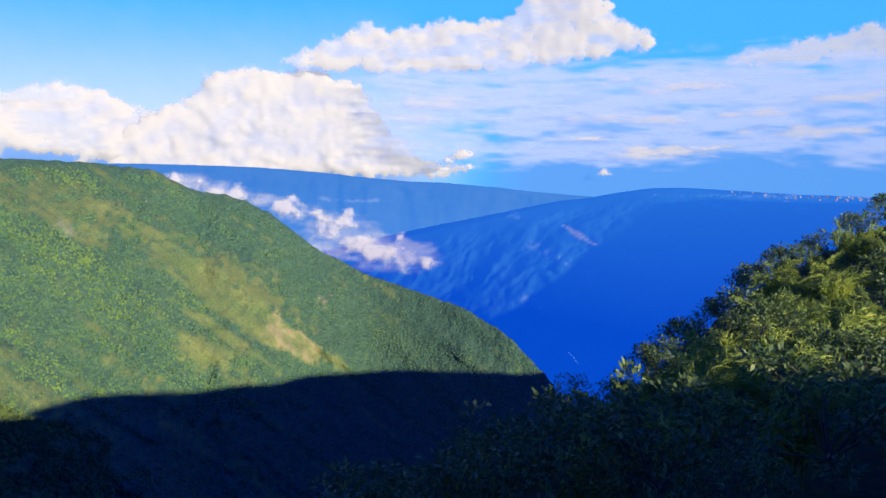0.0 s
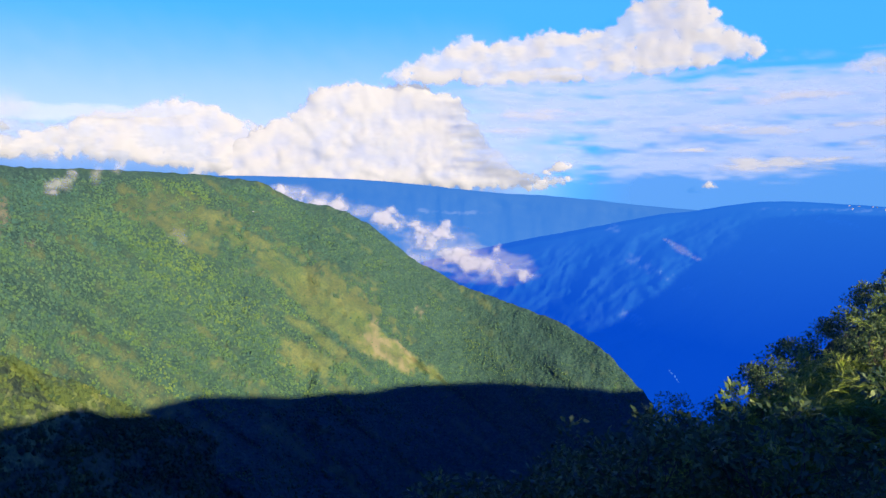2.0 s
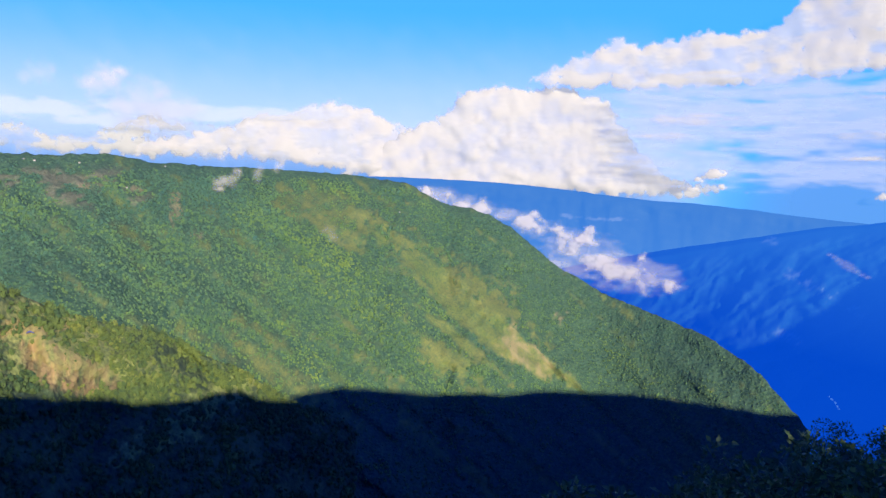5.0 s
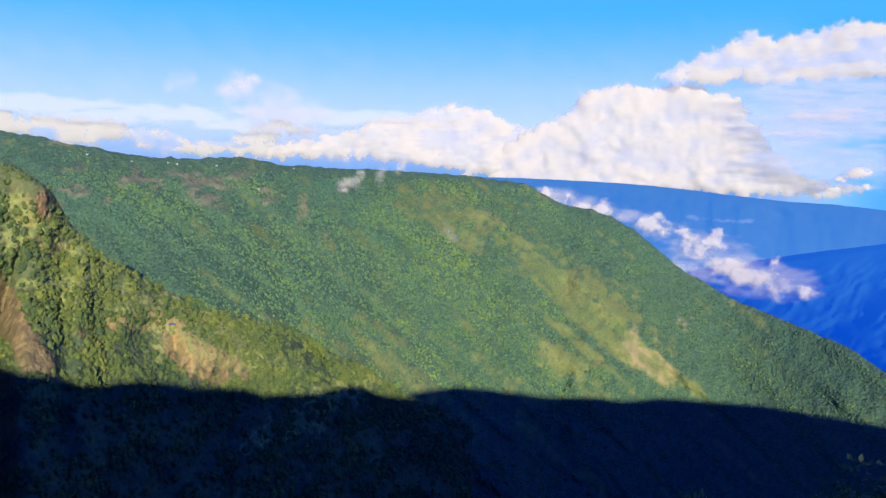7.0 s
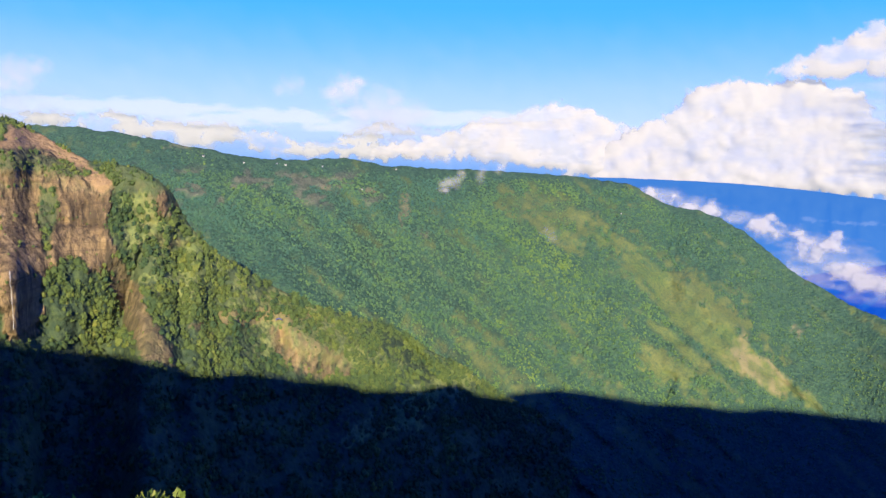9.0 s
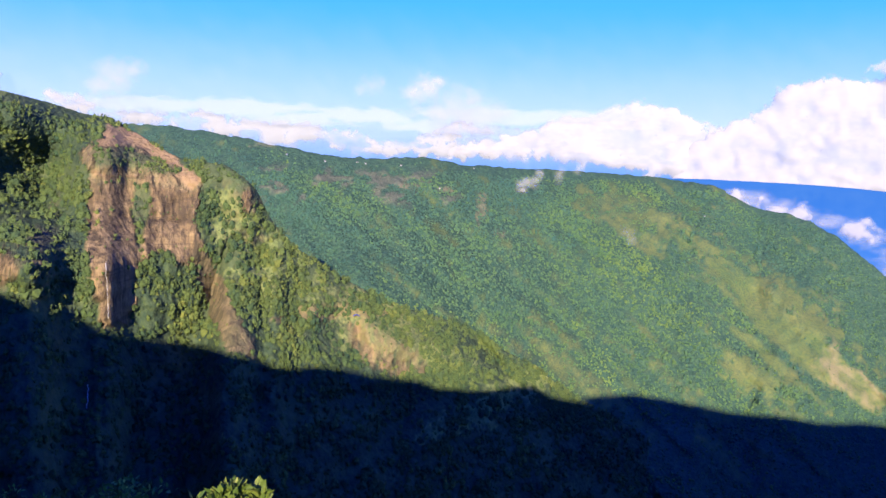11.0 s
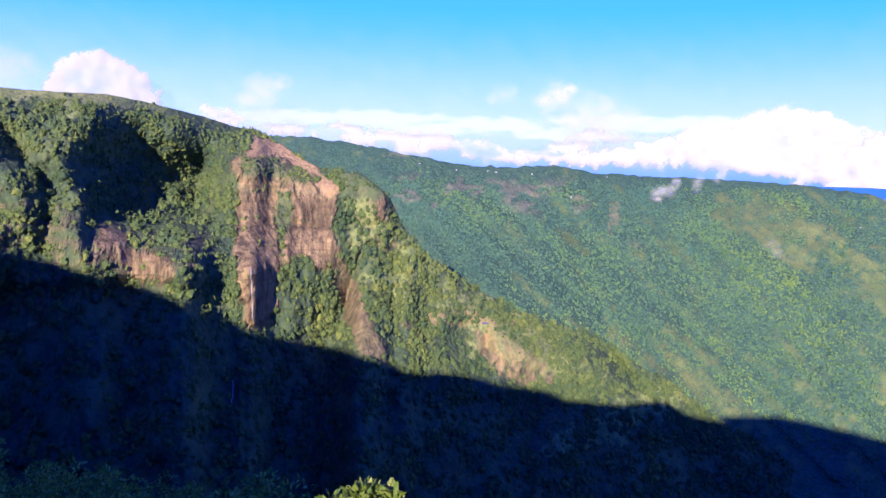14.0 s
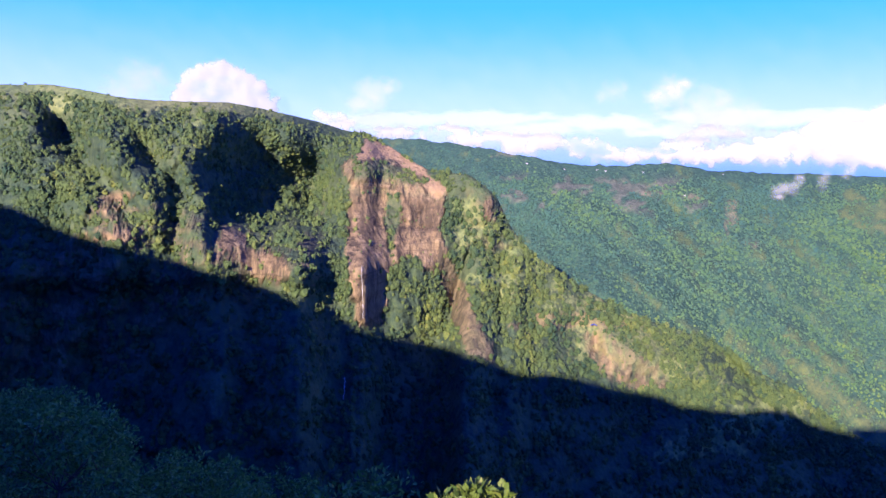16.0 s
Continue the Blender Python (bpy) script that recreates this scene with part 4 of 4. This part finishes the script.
def strewn(protos, places, sizes, seed, shift):
    """One mesh's worth of crowns: each place takes one of the crowns, turned and scaled."""
    g = np.random.default_rng(seed)
    which = g.integers(0, len(protos), len(places))
    turn = g.uniform(0, 6.283, len(places))
    tone = np.clip(g.uniform(0, 1, len(places)) * 0.8 + shift, 0, 1)
    verts, faces, tones, base = [], [], [], 0
    for k, (v, f) in enumerate(protos):
        m = which == k
        tones.append(np.repeat(tone[m], len(v)))
        c, s = np.cos(turn[m])[:, None], np.sin(turn[m])[:, None]
        x = (v[:, 0] * c - v[:, 1] * s)
        y = (v[:, 0] * s + v[:, 1] * c)
        w = np.stack([x, y, np.broadcast_to(v[:, 2], x.shape)], -1) * sizes[m][:, None, :] + places[m][:, None, :]
        verts.append(w.reshape(-1, 3))
        faces.append((f[None] + (np.arange(m.sum()) * len(v))[:, None, None]).reshape(-1, 3) + base)
        base += m.sum() * len(v)
    return np.concatenate(verts), np.concatenate(faces), np.concatenate(tones)


def woods(name, label, grid, count, back_rows, radius, protos, material, seed, keep, shade):
    az, r, z, open_land = grid
    g = np.random.default_rng(seed)
    n = count * 6
    i, j = g.uniform(back_rows - 1, r.shape[0] - 2, n), g.uniform(0, r.shape[1] - 2, n)
    i0, j0 = i.astype(int), j.astype(int)
    fi, fj = i - i0, j - j0

    def at(a):
        return (a[i0, j0] * (1 - fi) + a[i0 + 1, j0] * fi) * (1 - fj) + (a[i0, j0 + 1] * (1 - fi) + a[i0 + 1, j0 + 1] * fi) * fj

    rr, zz, mask = at(r), at(z), at(open_land)
    aa = az[j0] + (az[1] - az[0]) * fj
    ee = np.degrees(np.arctan2(zz, rr))
    p = np.clip(1 - mask, 0.05, 1) * rr / r.max() * keep(aa, ee)
    m = np.flatnonzero(g.uniform(0, 1, n) < p)[:count]
    size = (radius[0] + (radius[1] - radius[0]) * g.uniform(0, 1, len(m)) ** 1.6) * np.clip(rr[m] / np.median(rr), 0.7, 1.15) * (0.75 + 0.5 * vnoise(aa[m] / 1.5, ee[m] / 1.5, 91)) * (1 - 0.45 * mask[m])
    places = polar(aa[m], rr[m], zz[m] + size * 0.25)
    size = size * np.where(ee[m] > 0, 0.75, 1.0) * (0.55 + 0.45 * smooth(4, 20, aa[m]))
    sizes = size[:, None] * np.stack([g.uniform(0.8, 1.2, len(m)), g.uniform(0.8, 1.2, len(m)), g.uniform(0.9, 1.6, len(m))], -1)
    v, f, tone = strewn(protos, places, sizes, seed + 1, shade(aa[m], ee[m]) + 0.3 * mask[m])
    return tagged(new(name, mesh_of(name, v, f, material, False, [("tone", tone)])), label, "trees", kind="stuff")


far_crowns = [ball(1, k, 0.34, 0.95) for k in range(6)]


def tufted(seed, sprays, level):
    """A crown with a lumpy core and leafy sprays that break its outline."""
    g = np.random.default_rng(seed)
    v, f = ball(level, seed * 7, 0.28, 0.9)
    n = len(v)
    out = g.normal(size=(sprays, 3))
    out[:, 2] = np.abs(out[:, 2]) * 0.8
    out /= np.linalg.norm(out, axis=1, keepdims=True)
    mid = out * g.uniform(0.55, 0.95, (sprays, 1))
    tri = mid[:, None, :] + g.normal(size=(sprays, 3, 3)) * 0.33
    return np.concatenate([v * 0.85, tri.reshape(-1, 3)]), np.concatenate([f, n + np.arange(3 * sprays).reshape(-1, 3)])


near_crowns = [tufted(20 + k, 9, 1) for k in range(8)] + [tufted(40 + k, 12, 2) for k in range(2)]
woods("ridge_forest", "dense green forest and scrub on the far ridge", ridge_grid, 76000, 8, (0.9, 2.8), far_crowns, MAT_CROWN_FAR, 201,
      lambda a, e: np.where(e < -17, 0.6, 1.0) * np.where(e > 0.6, 0.35, 1.0) * np.where(a < 9, 0.9, 1.0),
      # Darker, bluer tones at the upper left paint haze into the crowns.
      lambda a, e: 0.1 + 0.5 * fbm((a - 1.29 * e) / 3.0, e / 5.0, 3, 23) - 0.22 * smooth(25, 22, a - 1.29 * e) - 0.36 * smooth(28, 37, a) * smooth(-12, -6, e) + 0.25 * smooth(-7, -12, e) * smooth(22, 27, a))
woods("cliff_forest", "trees and bushes clinging to the cliffed spur", spur_grid, 34000, 10, (0.8, 3.3), near_crowns, MAT_CROWN_NEAR, 211,
      lambda a, e: np.where(e < -12 - (a - 55) * -0.25, 0.5, 1.0) * (0.22 + 0.78 * smooth(-0.25, 0.15, fbm(a / 1.3, e / 1.0, 4, 47))) * (1 - 0.55 * smooth(50, 52, a) * smooth(59, 57, a) * smooth(-9, -7, e)),
      lambda a, e: 0.1 + 0.3 * fbm(a / 2.0, e / 2.0, 3, 24))


# ---- shrubs and trees near the rim ----
def leaves(points, axes, length, width, g):
    """Folded leaf blades at points, along axes: vertices and quads."""
    n = len(points)
    axes = axes / np.linalg.norm(axes, axis=1, keepdims=True)
    side = np.cross(axes, g.normal(size=(n, 3)))
    side /= np.linalg.norm(side, axis=1, keepdims=True) + 1e-9
    ln = (length * g.uniform(0.6, 1.3, n))[:, None]
    wd = (width * g.uniform(0.7, 1.2, n))[:, None]
    mid = points + axes * ln * 0.45
    droop = np.array([0, 0, -0.18]) * ln
    v = np.stack([points, mid + side * wd, points + axes * ln + droop, mid - side * wd], 1).reshape(-1, 3)
    return v, np.arange(4 * n).reshape(n, 4)


def tube(line, radii, sides=5):
    """A tapered tube along a line of points: vertices and quads."""
    line = np.asarray(line, float)
    ang = np.linspace(0, 2 * np.pi, sides, endpoint=False)
    v = []
    for k, (p, rad) in enumerate(zip(line, radii)):
        t = line[min(k + 1, len(line) - 1)] - line[max(k - 1, 0)]
        t /= np.linalg.norm(t) + 1e-9
        a = np.cross(t, (0.3, 0.9, 0.1))
        a /= np.linalg.norm(a)
        b = np.cross(t, a)
        v.append(p + rad * (np.cos(ang)[:, None] * a + np.sin(ang)[:, None] * b))
    i = np.arange(len(line) * sides).reshape(len(line), sides)
    j = np.roll(i, -1, 1)
    return np.concatenate(v), np.stack([i[:-1], j[:-1], j[1:], i[1:]], -1).reshape(-1, 4)


def joined(pieces):
    vs, fs, base = [], [], 0
    for v, f in pieces:
        vs.append(v)
        fs.append(f + base)
        base += len(v)
    return np.concatenate(vs), np.concatenate(fs)


def shrub(name, label, category, group, height, spread, clumps, per, leaf, material, seed, upright=0.3, knot=(0.16, 0.34)):
    """A shrub or small tree: a forked trunk, limbs, and a crown of leaf tufts with gaps."""
    g = np.random.default_rng(seed)
    root = thing(name, (0, 0, -500), label, category, group)
    wood, tufts = [], []
    fork = np.array([g.uniform(-0.1, 0.1), g.uniform(-0.1, 0.1), height * 0.35])
    wood.append(tube([(0, 0, -0.3), fork * 0.5, fork], [0.05 * height / 3, 0.04 * height / 3, 0.032 * height / 3]))
    for k in range(clumps):
        a, u = g.uniform(0, 6.283), math.sqrt(g.uniform(0.05, 1))
        top = height * (0.28 + 0.72 * g.uniform(0, 1) ** 0.7)
        bulge = math.sqrt(max(1 - ((top / height - 0.5) / 0.62) ** 2, 0.05))
        centre = np.array([math.cos(a) * u * spread * bulge, math.sin(a) * u * spread * bulge, top])
        if k % 3 == 0:
            mid = (fork + centre) / 2 + g.normal(size=3) * 0.08 * height
            wood.append(tube([fork, mid, centre], [0.022 * height / 3, 0.014 * height / 3, 0.006], 4))
        rad = spread * g.uniform(*knot)
        pts = g.normal(size=(per, 3))
        pts *= (g.uniform(0.3, 1, per) ** 0.5 / np.linalg.norm(pts, axis=1))[:, None] * rad
        pts[:, 2] *= 0.75
        axes = pts / rad + np.array([0, 0, upright]) + g.normal(size=(per, 3)) * 0.45
        tufts.append(leaves(centre + pts, axes, leaf, leaf * 0.24, g))
    part("trunk", mesh_of("trunk", *joined(wood), MAT_BARK), root)
    part("crown", mesh_of("crown", *joined(tufts), material, False), root)
    return root


def bamboo(label, height, culms, seed):
    """A clump of arching bamboo with drooping feathery tips."""
    g = np.random.default_rng(seed)
    root = thing("bamboo", (0, 0, -500), label, "bamboo", "bamboo on the slope")
    stems, blades = [], []
    for k in range(culms):
        a, h = g.normal() * 0.8, height * g.uniform(0.55, 1.1)
        out = h * g.uniform(0.2, 0.6)
        u = np.linspace(0, 1, 8)
        foot = g.normal(size=2) * 0.5
        droop = g.uniform(0.2, 0.42)
        line = np.stack([foot[0] + math.cos(a) * out * u**2, foot[1] + math.sin(a) * out * u**2, h * (u - droop * u**4) - 0.2], -1)
        stems.append(tube(line, np.linspace(0.02, 0.006, 8), 3))
        m = 120
        w = 0.25 + 0.75 * g.uniform(0, 1, m) ** 0.7
        pts = np.stack([np.interp(w, u, line[:, c]) for c in range(3)], -1) + g.normal(size=(m, 3)) * 0.07
        tangent = np.stack([np.interp(w, u, np.gradient(line[:, c], u)) for c in range(3)], -1) / h
        axes = tangent + g.normal(size=(m, 3)) * 0.34 + np.array([0, 0, -0.12])
        blades.append(leaves(pts, axes, 0.5, 0.022, g))
    part("cane_clump", mesh_of("cane_clump", *joined(stems), MAT_BAMBOO), root)
    part("foliage", mesh_of("foliage", *joined(blades), MAT_BAMBOO, False), root)
    return root


SHRUB_LABEL = "dense evergreen shrub with dark glossy leaves on the slope"
TREE_LABEL = "small leafy tree rising from the shaded slope"
shrubs_near = [shrub("shrub", SHRUB_LABEL, "shrub", "shrubs on the rim slope", 2.6, 1.7, 32, 56, 0.16, MAT_LEAF, 300 + k, 0.3, (0.12, 0.24)) for k in range(3)]
shrubs_far = [shrub("shrub", SHRUB_LABEL, "shrub", "shrubs on the rim slope", 3.4, 2.2, 28, 40, 0.30, MAT_LEAF, 310 + k) for k in range(4)]
shrubs_below = [shrub("shrub", "dim green broad-leaved shrub below the rim", "shrub", "shrubs below the rim", 3.0, 1.9, 44, 46, 0.17, MAT_LEAF_LIFTED, 340 + k, 0.3, (0.13, 0.22)) for k in range(3)]
trees_left = [shrub("tree", "small broad-leaved tree below the rim", "tree", "trees below the rim", 4.6, 2.0, 52, 46, 0.18, MAT_LEAF_LIFTED, 345 + k, 0.5, (0.12, 0.22)) for k in range(2)]
trees_near = [shrub("tree", TREE_LABEL, "tree", "trees on the rim slope", 5.2, 2.0, 44, 60, 0.19, MAT_LEAF, 320 + k, 0.6) for k in range(3)]
bamboos = [bamboo("clump of pale arching bamboo with drooping tips", 4.2, 22, 330 + k) for k in range(3)]


def planted(protos, az, r, scale, g, sink=0.15, turn=180):
    a = radians(az)
    x, y = -math.sin(a) * r, math.cos(a) * r
    z = float(rim_height(np.array(x), np.array(y)))
    proto = protos[int(g.integers(0, len(protos)))]
    ob = copy_thing(proto, pose(x, y, z + EYE - sink, g.uniform(-8, 8), g.uniform(-8, 8), g.uniform(-turn, turn)))
    ob.scale = (scale * g.uniform(0.9, 1.1), scale * g.uniform(0.9, 1.1), scale)
    return ob


g = np.random.default_rng(41)
# the slope to the right of the valley
taken = []
for k in range(2600):
    az = g.uniform(-36, 13)
    reach = float(table(NEAR, az, 2))
    r = 15 + (reach + 2 - 15) * math.sqrt(g.uniform(0, 1))
    x, y = -math.sin(radians(az)) * r, math.cos(radians(az)) * r
    gap = 2.2 + r * 0.011
    if any((x - u) ** 2 + (y - v) ** 2 < gap * gap for u, v in taken) or len(taken) > 330:
        continue
    taken.append((x, y))
    pale = -31 < az < -6 and 22 < r < reach - 9 and vnoise(x / 13, y / 13, 45) > 0.14
    if pale:
        planted(bamboos, az, r, g.uniform(0.85, 1.25) if r < reach - 9 else g.uniform(0.6, 0.85), g, turn=30)
    elif r < 44:
        planted(shrubs_near, az, r, g.uniform(0.7, 1.6) * (0.7 if r > reach - 10 else 1.0), g)
    else:
        planted(shrubs_far, az, r, g.uniform(0.7, 1.15) * (0.85 if r > reach - 10 else 1.0), g)
for az, r, s in ((-23.3, 40, 1.0), (-21.8, 41, 0.8), (-16.5, 36, 0.8), (-9.5, 40, 0.8), (-2.5, 44, 0.75), (4.5, 33, 0.7), (-29, 30, 0.8)):
    planted(trees_near, az, r, s, g)
# the slope below to the left
taken = []
for k in range(900):
    az = g.uniform(60, 103)
    reach = float(table(NEAR, az, 2))
    r = 21 + (reach + 1 - 21) * math.sqrt(g.uniform(0, 1))
    x, y = -math.sin(radians(az)) * r, math.cos(radians(az)) * r
    if any((x - u) ** 2 + (y - v) ** 2 < 8.0 for u, v in taken):
        continue
    taken.append((x, y))
    planted(shrubs_below, az, r, g.uniform(0.7, 1.35), g)
for az, r, s in ((86.5, 31, 0.85), (89.5, 31, 0.8), (83.5, 29, 0.6), (75.2, 29, 0.55), (93, 33, 0.9)):
    planted(trees_left, az, r, s, g)

# the sunlit bush close below the rim
bright = shrub("shrub", "bright sunlit shrub with pale green leaf rosettes", "shrub", "", 1.5, 0.52, 30, 34, 0.16, MAT_SUNLEAF, 350, 1.2)
bx, by = -math.sin(radians(55.6)) * 8.6, math.cos(radians(55.6)) * 8.6
bright.matrix_world = pose(bx, by, EYE - 8.6 * math.tan(radians(21.9)) - 1.5, 0, 0, 40)

for proto in shrubs_below + trees_left + shrubs_near + shrubs_far + trees_near + bamboos:
    for child in list(proto.children):
        bpy.data.objects.remove(child)
    bpy.data.objects.remove(proto)


# ---- water and small marks ----
def on_land(grid, az, el):
    """The distance of the land at a heading and elevation."""
    k = int(np.argmin(np.abs(grid[0] - az)))
    e = np.degrees(np.arctan2(grid[2][:, k], grid[1][:, k]))
    row = int(np.argmin(np.abs(e - el) + 100 * (np.arange(len(e)) < 9)))
    return grid[1][row, k]


def waterfall(name, label, category, grid, az0, el0, az1, el1, wide, seed, material=MAT_FALL):
    """A thin broken ribbon of white water hugging the rock."""
    g = np.random.default_rng(seed)
    n = 26
    u = np.linspace(0, 1, n)
    az = az0 + (az1 - az0) * u + np.cumsum(g.normal(size=n)) * 0.025
    el = el0 + (el1 - el0) * u
    r = np.array([on_land(grid, a, e) for a, e in zip(az, el)]) - 2.0
    half = np.degrees(wide * (0.5 + g.uniform(0, 0.8, n)) / r)
    z = r * np.tan(np.radians(el))
    v = np.concatenate([polar(az - half, r, z), polar(az, r - 0.5, z), polar(az + half, r, z)])
    i = np.arange(n - 1)
    f = np.concatenate([np.stack([i, i + 1, i + 1 + n, i + n], -1), np.stack([i + n, i + 1 + n, i + 1 + 2 * n, i + 2 * n], -1)])
    return tagged(new(name, mesh_of(name, v, f, material)), label, category)


waterfall("waterfall", "thin white waterfall threading down the sandstone cliff", "waterfall", spur_grid, 64.75, -6.3, 64.6, -10.2, 0.2, 71)
waterfall("waterfall", "faint waterfall in the shaded wooded ravine", "waterfall", spur_grid, 66.0, -14.6, 66.1, -16.2, 0.4, 72)
waterfall("stream", "white rapids of a stream deep in the valley", "stream", blue_grid, -9.6, -13.2, -10.2, -14.0, 1.8, 73, MAT_RAPIDS)

tarp = np.array([(-3, -1.5, 0), (0, -1.7, 1.2), (3, -1.5, 0), (-3, 2, 0.2), (0, 2.2, 1.5), (3, 2, 0.2)])
r = on_land(spur_grid, 47.03, -10.35) - 3
sheet = tagged(new("tarpaulin", mesh_of("tarpaulin", tarp, np.array([(0, 1, 4, 3), (1, 2, 5, 4)]), MAT_TARP, False)), "small blue tarpaulin shelter on the cleared slope", "tarpaulin")
sheet.matrix_world = pose(*polar(np.array(47.03), np.array(r), np.array(r * math.tan(radians(-10.35)) + 0.8)), 0, 0, 47)


# ---- houses ----
def house(az, el, dist_az, dist_r, width, depth, height, roof, seed):
    """A small far house with a gabled roof, a door and windows, on the crest at its heading."""
    g = np.random.default_rng(seed)
    w, d, h = width / 2, depth / 2, height
    root = thing("house", (0, 0, 0), "small pale house with a " + ("red" if roof is MAT_RED_ROOF else "grey tin") + " roof on the plateau", "house", "houses on the plateau")
    v = np.array([(-w, -d, -3), (w, -d, -3), (w, d, -3), (-w, d, -3), (-w, -d, h), (w, -d, h), (w, d, h), (-w, d, h)])
    f = np.array([(0, 1, 5, 4), (1, 2, 6, 5), (2, 3, 7, 6), (3, 0, 4, 7), (4, 5, 6, 7)])
    part("wall", mesh_of("wall", v, f, MAT_PALE_WALL, False), root)
    o, t = 0.5, depth * 0.32
    v = np.array([(-w - o, -d - o, h - 0.1), (w + o, -d - o, h - 0.1), (w + o, d + o, h - 0.1), (-w - o, d + o, h - 0.1), (-w - o, 0, h + t), (w + o, 0, h + t)])
    f = np.array([(0, 1, 5, 4), (2, 3, 4, 5), (0, 4, 3, 3), (1, 2, 5, 5)])
    tri = np.array([(0, 1, 5), (0, 5, 4), (2, 3, 4), (2, 4, 5), (0, 4, 3), (1, 2, 5), (0, 2, 1), (0, 3, 2)])
    part("roof", mesh_of("roof", v, tri, roof, False), root)
    for k in (-0.6, 0.6):
        v = np.array([(k * w - 0.6, -d - 0.05, 1.0), (k * w + 0.6, -d - 0.05, 1.0), (k * w + 0.6, -d - 0.05, 2.3), (k * w - 0.6, -d - 0.05, 2.3)])
        part("window", mesh_of("window", v, np.array([(0, 1, 2, 3)]), MAT_BARK, False), root)
    p = polar(np.array(dist_az), np.array(dist_r), np.array(dist_r * math.tan(radians(el))))
    root.matrix_world = pose(*p, 0, 0, dist_az + g.uniform(-35, 35))
    return root


def crest_of(grid, az, row):
    k = int(np.argmin(np.abs(grid[0] - az)))
    return grid[1][row, k], math.degrees(math.atan2(grid[2][row, k], grid[1][row, k]))


g = np.random.default_rng(61)
for k in range(46):
    az = -20.5 - 9.5 * g.uniform(0, 1) ** 0.6
    r, el = crest_of(blue_grid, az, int(g.integers(6, 13)))
    house(az, el, az, r, g.uniform(3, 6.5), g.uniform(3, 5), g.uniform(1.4, 2.4), MAT_TIN if g.uniform() < 0.7 else MAT_RED_ROOF, 700 + k)
for az, row in ((40.95, 24), (47.2, 11), (46.6, 12), (49.6, 12), (43.9, 13), (52.4, 13), (21.5, 30), (38.4, 10)):
    r, el = crest_of(ridge_grid, az, row)
    house(az, el, az, r, g.uniform(2.4, 3.6), 2.6, 1.3, MAT_TIN, 800 + row)
